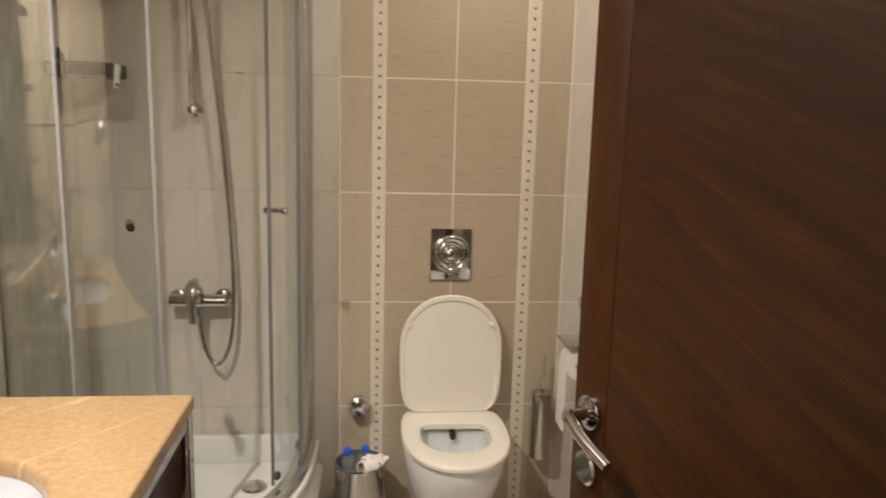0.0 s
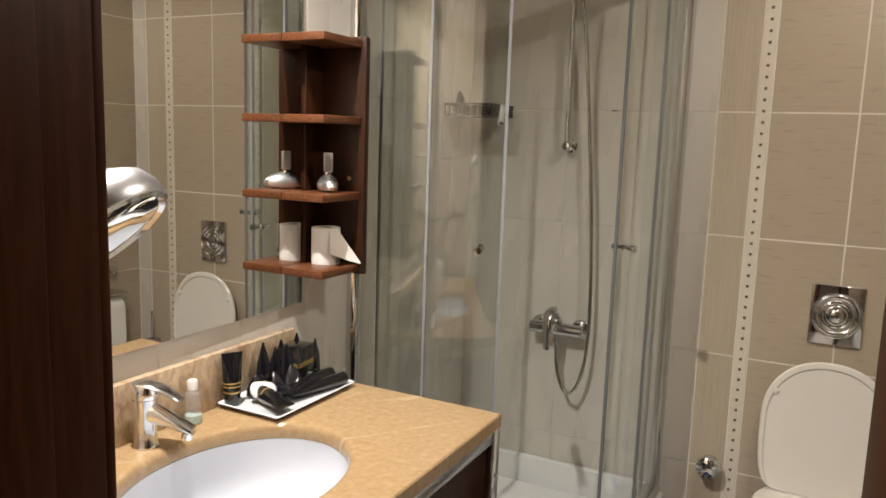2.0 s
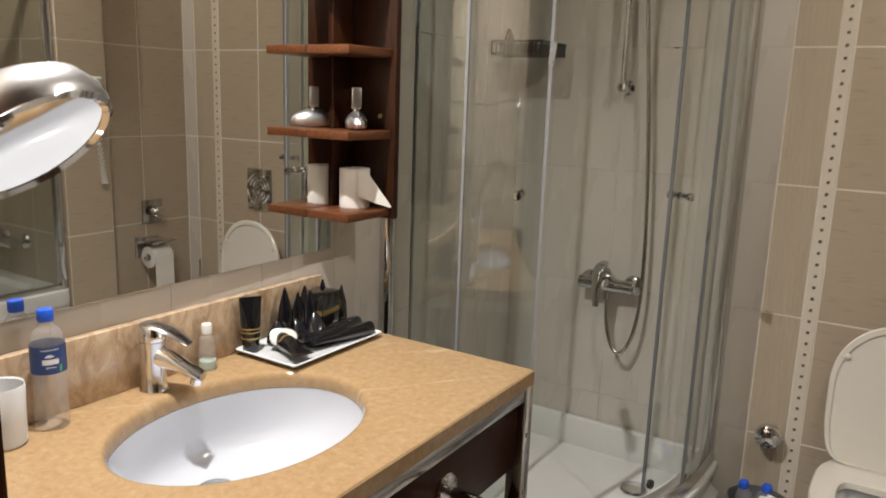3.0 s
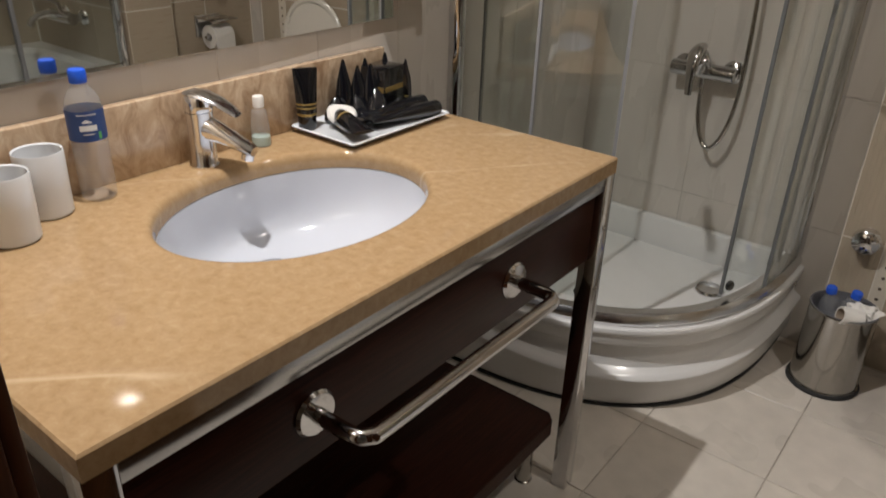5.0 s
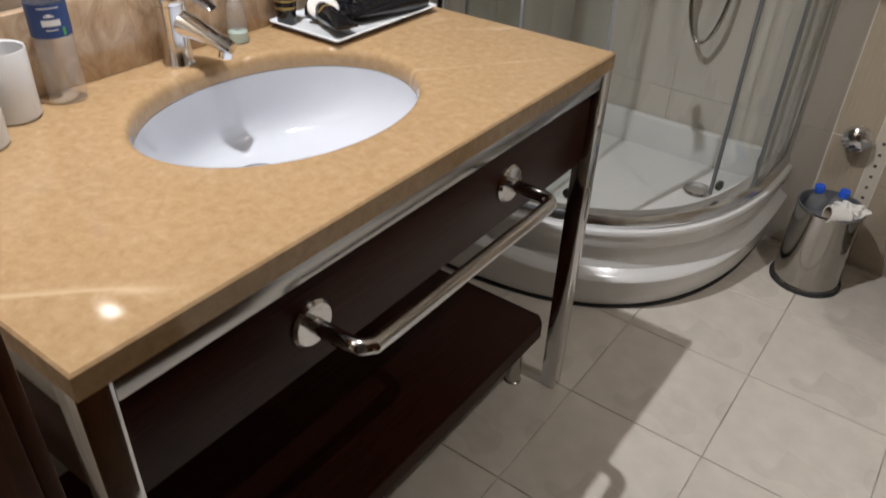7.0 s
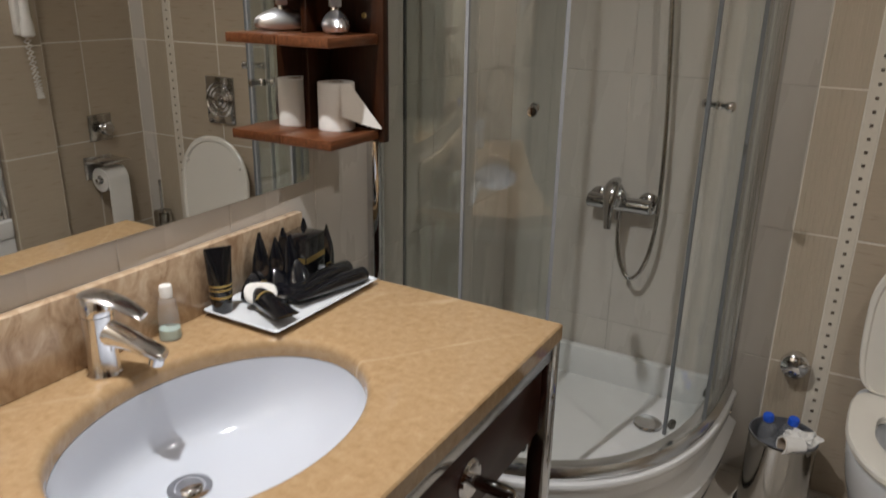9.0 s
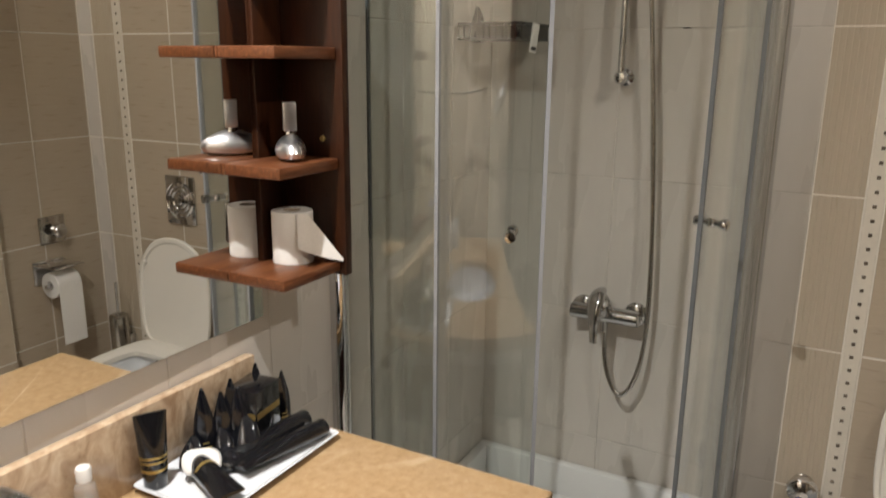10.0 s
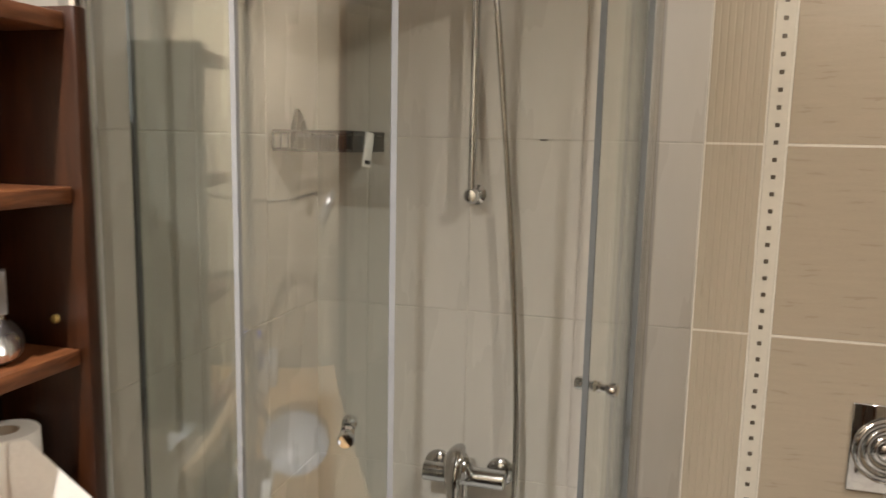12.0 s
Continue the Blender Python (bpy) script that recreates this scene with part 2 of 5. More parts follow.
def thing(name, m, label, category, group="", kind=""):
    ob = new(name)
    ob.matrix_basis = m
    ob.empty_display_size = 0.05
    return tagged(ob, label, category, group, kind)


def box(x0, x1, y0, y1, z0, z1, bevel=0.002, segs=2, bm=None):
    own = bmesh.new()
    bmesh.ops.create_cube(own, size=1, matrix=Matrix.LocRotScale(((x0 + x1) / 2, (y0 + y1) / 2, (z0 + z1) / 2), None, (x1 - x0, y1 - y0, z1 - z0)))
    if bevel:
        bmesh.ops.bevel(own, geom=own.edges[:], offset=bevel, segments=segs, affect="EDGES", profile=0.5)
    return merge(bm, own)


def merge(bm, own):
    if bm is None:
        return own
    me = bpy.data.meshes.new("tmp")
    own.to_mesh(me)
    own.free()
    bm.from_mesh(me)
    bpy.data.meshes.remove(me)
    return bm


def lathe(profile, segs=40, m=Matrix(), bm=None, sx=1.0, sy=1.0, power=2.0):
    """Turns (radius, height) pairs about z; power above 2 squares the plan."""
    own = bmesh.new()
    rings = []
    for r, z in profile:
        if r < 1e-6:
            rings.append([own.verts.new(m @ Vector((0, 0, z)))])
            continue
        ring = []
        for i in range(segs):
            a = 2 * math.pi * i / segs
            c, s = math.cos(a), math.sin(a)
            k = (abs(c) ** power + abs(s) ** power) ** (-1 / power)
            ring.append(own.verts.new(m @ Vector((r * k * c * sx, r * k * s * sy, z))))
        rings.append(ring)
    for a, b in zip(rings, rings[1:]):
        for i in range(segs):
            j = (i + 1) % segs
            if len(a) == 1 and len(b) == 1:
                continue
            if len(a) == 1:
                own.faces.new((a[0], b[i], b[j]))
            elif len(b) == 1:
                own.faces.new((a[i], b[0], a[j]))
            else:
                own.faces.new((a[i], b[i], b[j], a[j]))
    return merge(bm, own)


def smooth_path(points, steps=8):
    """Catmull-Rom through the points."""
    pts = [Vector(p) for p in points]
    pts = [pts[0] * 2 - pts[1]] + pts + [pts[-1] * 2 - pts[-2]]
    out = []
    for i in range(1, len(pts) - 2):
        p0, p1, p2, p3 = pts[i - 1:i + 3]
        for k in range(steps):
            t = k / steps
            out.append(0.5 * (2 * p1 + (p2 - p0) * t + (2 * p0 - 5 * p1 + 4 * p2 - p3) * t * t + (3 * p1 - p0 - 3 * p2 + p3) * t ** 3))
    out.append(pts[-2])
    return out


def tube(points, radius, segs=12, bm=None, taper=None, flat=1.0):
    own = bmesh.new()
    pts = [Vector(p) for p in points]
    rings, side = [], None
    for i, p in enumerate(pts):
        d = (pts[min(i + 1, len(pts) - 1)] - pts[max(i - 1, 0)]).normalized()
        if side is None:
            side = d.orthogonal().normalized()
        side = (side - d * side.dot(d)).normalized()
        up = d.cross(side)
        r = radius * (taper(i / (len(pts) - 1)) if taper else 1)
        rings.append([own.verts.new(p + (side * math.cos(a) + up * math.sin(a) * flat) * r) for a in (2 * math.pi * k / segs for k in range(segs))])
    for a, b in zip(rings, rings[1:]):
        for i in range(segs):
            own.faces.new((a[i], a[(i + 1) % segs], b[(i + 1) % segs], b[i]))
    own.faces.new(rings[0][::-1])
    own.faces.new(rings[-1])
    return merge(bm, own)


def arc_wall(r0, r1, a0, a1, z0, z1, step=2.0, bm=None, centre=(0, 0)):
    """A curved slab about a vertical axis; angles in degrees from +x towards -y."""
    own = bmesh.new()
    n = max(2, int(abs(a1 - a0) / step))
    cols = []
    for i in range(n + 1):
        a = -radians(a0 + (a1 - a0) * i / n)
        cols.append([own.verts.new((centre[0] + r * math.cos(a), centre[1] + r * math.sin(a), z)) for r, z in ((r0, z0), (r1, z0), (r1, z1), (r0, z1))])
    for a, b in zip(cols, cols[1:]):
        for k in range(4):
            own.faces.new((a[k], a[(k + 1) % 4], b[(k + 1) % 4], b[k]))
    own.faces.new(cols[0])
    own.faces.new(cols[-1][::-1])
    return merge(bm, own)


def contour(deg, off=0.0):
    """A point of the shower front: a rounded quarter about the room's corner, off metres outside the glass line."""
    c, s, p = math.cos(radians(deg)), math.sin(radians(deg)), 2.8
    r = ((abs(c) / 0.770) ** p + (abs(s) / 0.785) ** p) ** (-1 / p)
    n = Vector(((r * c / 0.770) ** (p - 1) / 0.770, -((r * s / 0.785) ** (p - 1)) / 0.785)).normalized()
    return Vector((r * c, -r * s)) + n * off, n


def front_sweep(profile, a0, a1, step=1.5, close=True, shape=None, bm=None):
    """Sweeps (offset, z) pairs along the shower front; shape(u) may give each column its own pairs."""
    own = bmesh.new()
    n = max(2, int(abs(a1 - a0) / step))
    cols = []
    for i in range(n + 1):
        deg = min(89.99, max(0.01, a0 + (a1 - a0) * i / n))
        rows = shape(i / n) if shape else profile
        cols.append([own.verts.new((*contour(deg, o)[0], z)) for o, z in rows])
    k = len(cols[0])
    for a, b in zip(cols, cols[1:]):
        for j in range(k if close else k - 1):
            own.faces.new((a[j], a[(j + 1) % k], b[(j + 1) % k], b[j]))
    if close:
        own.faces.new(cols[0])
        own.faces.new(cols[-1][::-1])
    return merge(bm, own)


def loft(layers, bm=None, cap0=True, cap1=True):
    own = bmesh.new()
    rings = [[own.verts.new(p) for p in layer] for layer in layers]
    n = len(rings[0])
    for a, b in zip(rings, rings[1:]):
        for i in range(n):
            own.faces.new((a[i], a[(i + 1) % n], b[(i + 1) % n], b[i]))
    if cap0:
        own.faces.new(rings[0][::-1])
    if cap1:
        own.faces.new(rings[-1])
    return merge(bm, own)


def toward(p, q):
    """A pose at p whose z axis points to q."""
    return Matrix.Translation(p) @ (Vector(q) - Vector(p)).to_track_quat("Z", "Y").to_matrix().to_4x4()


# ---- structure ----
X1, XP, YD = 1.78, 1.70, -2.21   # recess wall, pier face, room face of the door wall
T = 0.006                         # tile thickness
J = 0.0012                        # depth of the joints


def slab(name, x0, x1, y0, y1, z0, z1, mat, label, category="wall"):
    return tagged(part(name, box(x0, x1, y0, y1, z0, z1, 0), mat, smooth=False), label, category, kind="structure")


wall_north = slab("wall_north", -0.12, X1 + 0.12, J, 0.14, -0.05, CEIL, GROUT, "beige and cream tiled wall behind toilet and shower")
wall_west = slab("wall_west", -0.14, -J, -2.45, T, -0.05, CEIL, GROUT_DARK, "cream tiled wall behind vanity and shower")
wall_recess = slab("wall_east_recess", X1 + J, X1 + 0.2, -0.47, T, -0.05, CEIL, GROUT, "beige tiled side wall with paper holder")
wall_pier = slab("wall_east_pier", XP + J, X1 + 0.2, -0.68 + J, -0.47 - J, -0.05, CEIL, GROUT, "beige tiled pier with a wall telephone")
wall_tub_end = slab("wall_tub_end", X1 + 0.2, 2.46, -0.68 + J, -0.5, -0.05, CEIL, GROUT, "beige tiled wall at the end of the bathtub")
wall_tub_side = slab("wall_tub_side", 2.46 + J, 2.58, -2.45, -0.5, -0.05, CEIL, GROUT, "beige tiled wall along the bathtub")
DOOR_L, DOOR_R, DOOR_H = 0.745, 1.50, 2.06
wall_south_a = slab("wall_south_left", -T, DOOR_L - 0.03, YD - 0.13, YD - J, -0.05, CEIL, GROUT, "beige tiled wall beside the bathroom door")
wall_south_b = slab("wall_south_right", DOOR_R + 0.03, 2.46, YD - 0.13, YD - J, -0.05, CEIL, GROUT, "beige tiled wall beside the door hinges")
wall_south_c = slab("wall_south_top", DOOR_L - 0.03, DOOR_R + 0.03, YD - 0.13, YD - J, DOOR_H + 0.03, CEIL, GROUT, "beige tiled wall above the bathroom door")
floor = slab("floor", -0.14, 2.58, YD - 0.06, 0.14, -0.06, -0.004, GROUT_FLOOR, "light beige ceramic tiled floor with dark joints", "floor")
ceiling = slab("ceiling", -0.14, 2.58, -2.45, 0.14, CEIL, CEIL + 0.08, PAINT, "plain white ceiling with recessed lamps", "ceiling")
# corridor outside the door
corridor_floor = slab("corridor_floor", -0.6, 2.7, -4.6, YD - 0.06, -0.06, -0.005, CARPET, "dark brown corridor floor", "floor")
corridor_ceiling = slab("corridor_ceiling", -0.6, 2.7, -4.6, -2.45, CEIL, CEIL + 0.08, PAINT, "plain white corridor ceiling", "ceiling")
slab("corridor_wall_left", -0.7, -0.6, -4.6, -2.34, -0.05, CEIL, WALLPAPER, "plain beige corridor wall")
slab("corridor_wall_right", 2.7, 2.8, -4.6, -2.34, -0.05, CEIL, WALLPAPER, "plain beige corridor wall")
slab("corridor_wall_end", -0.7, 2.8, -4.7, -4.6, -0.05, CEIL, WALLPAPER, "plain beige corridor wall")
slab("corridor_wall_near_left", -0.6, -0.14, -2.45, -2.34, -0.05, CEIL, WALLPAPER, "plain beige corridor wall")
slab("corridor_wall_near_right", 2.58, 2.7, -2.45, -2.34, -0.05, CEIL, WALLPAPER, "plain beige corridor wall")


def door_frame():
    t = thing("door_frame", Matrix(), "dark mahogany door frame lining the bathroom doorway", "door frame", kind="structure")
    y0, y1 = YD - 0.14, YD + 0.002
    for name, x0, x1 in (("jamb", DOOR_L - 0.03, DOOR_L), ("jamb", DOOR_R, DOOR_R + 0.03)):
        part(name, box(x0, x1, y0, y1, 0, DOOR_H + 0.03, 0.003), JAMB_WOOD, t)
    part("head", box(DOOR_L, DOOR_R, y0, y1, DOOR_H, DOOR_H + 0.03, 0.003), JAMB_WOOD, t)
    for yy0, yy1 in ((y0 - 0.016, y0), (y1, y1 + 0.014)):
        part("architrave", box(DOOR_L - 0.08, DOOR_L - 0.006, yy0, yy1, 0, DOOR_H + 0.08, 0.004), JAMB_WOOD, t)
        part("architrave", box(DOOR_R + 0.006, DOOR_R + 0.08, yy0, yy1, 0, DOOR_H + 0.08, 0.004), JAMB_WOOD, t)
        part("architrave", box(DOOR_L - 0.006, DOOR_R + 0.006, yy0, yy1, DOOR_H + 0.006, DOOR_H + 0.08, 0.004), JAMB_WOOD, t)
    part("door_stop", box(DOOR_L, DOOR_L + 0.012, y0, YD - 0.05, 0, DOOR_H, 0.002), JAMB_WOOD, t)
    part("door_stop", box(DOOR_R - 0.012, DOOR_R, y0, YD - 0.05, 0, DOOR_H, 0.002), JAMB_WOOD, t)


door_frame()


def door_leaf():
    hinge, tip = Vector((1.492, YD + 0.03, 0)), Vector((1.301, -1.592, 0))
    d = tip - hinge
    m = pose(hinge.x, hinge.y, 0, 0, 0, math.degrees(math.atan2(d.y, d.x)))
    t = thing("door_1", m, "mahogany veneered bathroom door standing open, chrome lever handle", "door", kind="structure")
    w = d.length
    leaf = part("leaf", box(0, w - 0.0805, -0.04, 0, 0.008, DOOR_H - 0.004, 0.0008, 1), DOOR_WOOD, t)
    part("edge_stile", box(w - 0.08, w, -0.04, 0, 0.008, DOOR_H - 0.004, 0.002), DOOR_EDGE, t, "plain mahogany stile")
    for s, y in ((1, 0.0), (-1, -0.04)):
        h = part("door_handle", lathe([(0, 0), (0.026, 0), (0.026, 0.006), (0.022, 0.009), (0.011, 0.011), (0.010, 0.045), (0, 0.047)], 28,
                 Matrix.Translation((w - 0.044, y, 1.050)) @ pose(0, 0, 0, -90 * s, 0, 0)), CHROME, leaf, "chrome lever handle on round rose")
        part("lever", tube(smooth_path([(w - 0.044, y + 0.04 * s, 1.050), (w - 0.060, y + 0.047 * s, 1.049), (w - 0.105, y + 0.050 * s, 1.036), (w - 0.155, y + 0.048 * s, 1.022)]), 0.010, 14,
             taper=lambda u: 1.1 - 0.25 * u), CHROME, h)
        part("lock_rose", lathe([(0, 0), (0.026, 0), (0.026, 0.006), (0.022, 0.009), (0, 0.009)], 28,
             Matrix.Translation((w - 0.044, y, 0.962)) @ pose(0, 0, 0, -90 * s, 0, 0)), CHROME, leaf, "round chrome lock rose")
    for z in (0.25, 1.05, 1.82):
        part("hinge", tube([(-0.004, 0.004, z - 0.045), (-0.004, 0.004, z + 0.045)], 0.007, 12), CHROME, leaf)


door_leaf()


def ceiling_light(x, y):
    t = thing("ceiling_light", pose(x, y, CEIL), "round recessed ceiling downlight with white trim ring", "ceiling light", "recessed downlights")
    part("trim_ring", lathe([(0.042, -0.001), (0.058, -0.002), (0.060, -0.006), (0.056, -0.010), (0.046, -0.010), (0.042, -0.001)], 40), PLASTIC_WHITE, t)
    part("lens", lathe([(0, -0.004), (0.042, -0.004), (0.042, -0.001), (0, -0.001)], 32), LENS, t)


# the last fitting belongs to the added, unseen corridor lamp
for lx, ly, *rest in LAMPS:
    ceiling_light(lx, ly)


# ---- vanity ----
VX, VY0, VY1, VZ = 0.60, -2.118, -1.034, 0.852   # front, near end, far end and top of the worktop
SINK, SA, SB = Vector((0.294, -1.575)), 0.184, 0.243


def worktop():
    t = thing("worktop", pose(0, 0, VZ), "polished honey marble worktop with an oval sink cutout", "worktop")
    bm = bmesh.new()
    n = 96
    rings = []
    th = 0.032
    for i in range(n):
        a = 2 * math.pi * i / n
        c, s = math.cos(a), math.sin(a)
        e = Vector((SINK.x + SA * c, SINK.y + SB * s))
        d = Vector((c * SA, s * SB)).normalized()
        ks = []
        for lo, hi, o, q in ((0.004, VX, SINK.x, d.x), (VY0, VY1, SINK.y, d.y)):
            if abs(q) > 1e-6:
                ks.append(((hi if q > 0 else lo) - o) / q)
        o = SINK + d * min(ks)
        rings.append((e, o))
    # corners of the slab join the ring of outer points
    for cx, cy in ((0.004, VY0), (0.004, VY1), (VX, VY0), (VX, VY1)):
        k = min(range(n), key=lambda i: (rings[i][1] - Vector((cx, cy))).length)
        rings[k] = (rings[k][0], Vector((cx, cy)))
    cols = []
    for e, o in rings:
        inn = (e - SINK).normalized()
        ow = Vector((0, 0))
        if abs(o.x - VX) < 1e-4:
            ow.x = -0.003
        if abs(o.y - VY0) < 1e-4:
            ow.y = 0.003
        if abs(o.y - VY1) < 1e-4:
            ow.y = -0.003
        pts = [(*e, -th), (*e, -0.020), (*(e + inn * 0.001), -0.012), (*(e + inn * 0.004), -0.005), (*(e + inn * 0.009), -0.0012), (*(e + inn * 0.016), 0.0), (*(o + ow), 0.0), (*o, -0.003), (*o, -th)]
        cols.append([bm.verts.new(p) for p in pts])
    for i in range(n):
        a, b = cols[i], cols[(i + 1) % n]
        for k in range(9):
            bm.faces.new((a[k], a[(k + 1) % 9], b[(k + 1) % 9], b[k]))
    part("slab", bm, MARBLE, t)
    b = thing("backsplash", pose(0, 0, VZ), "brown veined marble upstand behind the sink", "backsplash")
    part("upstand", box(0.003, 0.024, VY0, -1.072, 0.0005, 0.128, 0.002), MARBLE_BACK, b)


worktop()


def sink():
    t = thing("sink", pose(SINK.x, SINK.y, VZ), "white oval undermount ceramic washbasin", "sink")
    layers = []
    inner = [(1.06, -0.0325)] + [(1 - 0.88 * (k / 20) ** 1.6, -0.0335 - 0.130 * (1 - (1 - 0.97 * k / 20) ** 2.4)) for k in range(21)]
    outer = [(r + 0.05, z - 0.012) for r, z in inner[::-3]]
    for r, z in inner + outer + inner[:1]:
        back = -0.082 * (max(0.0, -z - 0.0335) / 0.130) ** 2
        layers.append([(back + SA * r * math.cos(a), SB * r * math.sin(a), z) for a in (2 * math.pi * k / 72 for k in range(72))])
    part("bowl", loft(layers, cap0=False, cap1=False), BASIN, t)
    part("drain", lathe([(0, -0.152), (0.016, -0.152), (0.021, -0.154), (0.024, -0.158), (0.034, -0.1585), (0.034, -0.170), (0, -0.170)], 32, pose(-0.080, -0.004, -0.001)), CHROME, t, "round chrome drain plug")


sink()


def tap():
    t = thing("basin_tap", pose(0.060, -1.590, VZ, 0, 0, 26), "chrome single lever basin mixer tap on worktop", "tap")
    part("base", lathe([(0, 0.0005), (0.026, 0.0005), (0.0265, 0.003), (0.024, 0.008), (0.0225, 0.05), (0.0235, 0.085), (0.0245, 0.100), (0.0, 0.1005)], 36), TAP, t)
    part("spout", loft([[(x, w * math.cos(a), z + h * math.sin(a)) for a in (2 * math.pi * k / 20 for k in range(20))]
                        for x, z, w, h in ((0.0, 0.070, 0.020, 0.024), (0.02, 0.070, 0.0205, 0.023), (0.045, 0.061, 0.020, 0.018), (0.072, 0.048, 0.019, 0.013), (0.092, 0.039, 0.018, 0.010), (0.099, 0.035, 0.016, 0.007))]), TAP, t)
    part("aerator", lathe([(0, 0), (0.0115, 0), (0.0115, 0.012), (0, 0.012)], 20, pose(0.084, 0, 0.020, 0, 14, 0)), TAP, t)
    lever = lathe([(0, 0.1012), (0.0245, 0.1012), (0.0255, 0.106), (0.0250, 0.122), (0.019, 0.131), (0, 0.134)], 32)
    loft([[(x, w * math.cos(a), z + h * math.sin(a)) for a in (2 * math.pi * k / 16 for k in range(16))]
          for x, z, w, h in ((-0.022, 0.131, 0.012, 0.003), (-0.01, 0.132, 0.021, 0.006), (0.015, 0.129, 0.023, 0.007), (0.042, 0.119, 0.021, 0.006), (0.064, 0.106, 0.018, 0.005), (0.074, 0.099, 0.013, 0.003))], lever)
    part("lever", lever, TAP, t, "flat chrome lever")


tap()


def vanity():
    t = thing("vanity_stand", Matrix(), "dark wenge vanity stand with chrome frame and towel rail", "vanity")
    top = VZ - 0.0325
    leg = 0.038
    xf, y0, y1 = VX - 0.006, VY0, VY1 + 0.012
    for x0, x1 in ((xf - leg, xf), (0.02, 0.02 + leg)):
        for yy0, yy1 in ((y0, y0 + leg), (y1 - leg, y1)):
            part("leg", box(x0, x1, yy0, yy1, 0.0, top, 0.002), CHROME, t, "square chrome leg")
    part("front_rail", box(xf - 0.03, xf - 0.001, y0 + leg, y1 - leg, top - 0.034, top, 0.0015), FRAME, t, "polished chrome rail")
    part("back_rail", box(0.02, 0.05, y0 + leg, y1 - leg, top - 0.034, top, 0.0015), FRAME, t)
    for yy0, yy1 in ((y0 + 0.001, y0 + 0.03), (y1 - 0.03, y1 - 0.001)):
        part("side_rail", box(0.02 + leg, xf - leg, yy0, yy1, top - 0.034, top, 0.0015), FRAME, t)
    part("front_panel", box(xf - 0.036, xf - 0.018, y0 + leg, y1 - leg, 0.628, top - 0.034, 0.001), WENGE, t, "dark wenge front panel")
    part("side_panel", box(0.02 + leg, xf - leg, y0 + 0.012, y0 + 0.03, 0.628, top - 0.034, 0.001), WENGE, t)
    part("side_panel", box(0.02 + leg, xf - leg, y1 - 0.03, y1 - 0.012, 0.628, top - 0.034, 0.001), WENGE, t)
    # bolts where the far leg meets the frame
    for z in (0.700, 0.560):
        part("bolt", lathe([(0, 0), (0.006, 0), (0.005, 0.003), (0, 0.004)], 14, pose(xf, y1 - leg / 2, z, 0, 90, 0)), STEEL, t)
    # towel rail
    px = xf - 0.018
    ya, yb, zr = -1.814, -1.346, 0.702
    rail = part("towel_rail", tube(smooth_path([(px, ya, zr), (px + 0.03, ya, zr), (px + 0.072, ya + 0.002, zr), (px + 0.088, ya + 0.014, zr), (px + 0.092, ya + 0.041, zr), (px + 0.092, (ya + yb) / 2, zr),
                (px + 0.092, yb - 0.041, zr), (px + 0.088, yb - 0.014, zr), (px + 0.072, yb - 0.002, zr), (px + 0.03, yb, zr), (px, yb, zr)], 6), 0.0115, 18),
                CHROME, t, "bent chrome towel rail")
    for y in (ya, yb):
        part("flange", lathe([(0, 0), (0.034, 0), (0.034, 0.003), (0.030, 0.008), (0.016, 0.010), (0, 0.010)], 32, pose(px, y, zr, 0, 90, 0)), CHROME, rail)


vanity()


def vanity_shelf():
    t = thing("vanity_shelf", Matrix(), "low dark wenge shelf on short chrome feet beneath the vanity", "shelf")
    bm = bmesh.new()
    x0, x1, y0, y1, z0, z1, c = 0.075, 0.545, VY0 + 0.06, VY1 - 0.012, 0.150, 0.195, 0.022
    pts = [(x0, y0), (x1 - c, y0), (x1, y0 + c), (x1, y1 - c), (x1 - c, y1), (x0, y1)]
    f = bm.faces.new([bm.verts.new((*p, z0)) for p in pts])
    r = bmesh.ops.extrude_face_region(bm, geom=[f])
    bmesh.ops.translate(bm, verts=[v for v in r["geom"] if isinstance(v, bmesh.types.BMVert)], vec=(0, 0, z1 - z0))
    bmesh.ops.bevel(bm, geom=bm.edges[:], offset=0.002, segments=2, affect="EDGES")
    part("board", bm, WENGE, t)
    for x in (0.11, 0.495):
        for y in (y0 + 0.05, y1 - 0.045):
            part("foot", lathe([(0, 0), (0.022, 0), (0.022, 0.004), (0.019, 0.006), (0.019, 0.150), (0, 0.150)], 24, pose(x, y, 0)), STEEL, t, "short steel foot")


vanity_shelf()


def wall_mirror():
    # hung a little proud of the wall at its near end
    t = thing("wall_mirror", Matrix.Translation((0, -1.021, 0)) @ pose(0, 0, 0, 0, 0, 0.48) @ Matrix.Translation((0, 1.021, 0)), "large frameless wall mirror above the vanity", "mirror")
    part("backing", box(0.0004, 0.0018, -2.18, -1.021, 1.036, 2.06, 0), PLASTIC_WHITE, t, smooth=False)
    part("glass", box(0.002, 0.005, -2.18, -1.021, 1.036, 2.06, 0.0008, 1), MIRROR, t, smooth=False)


wall_mirror()


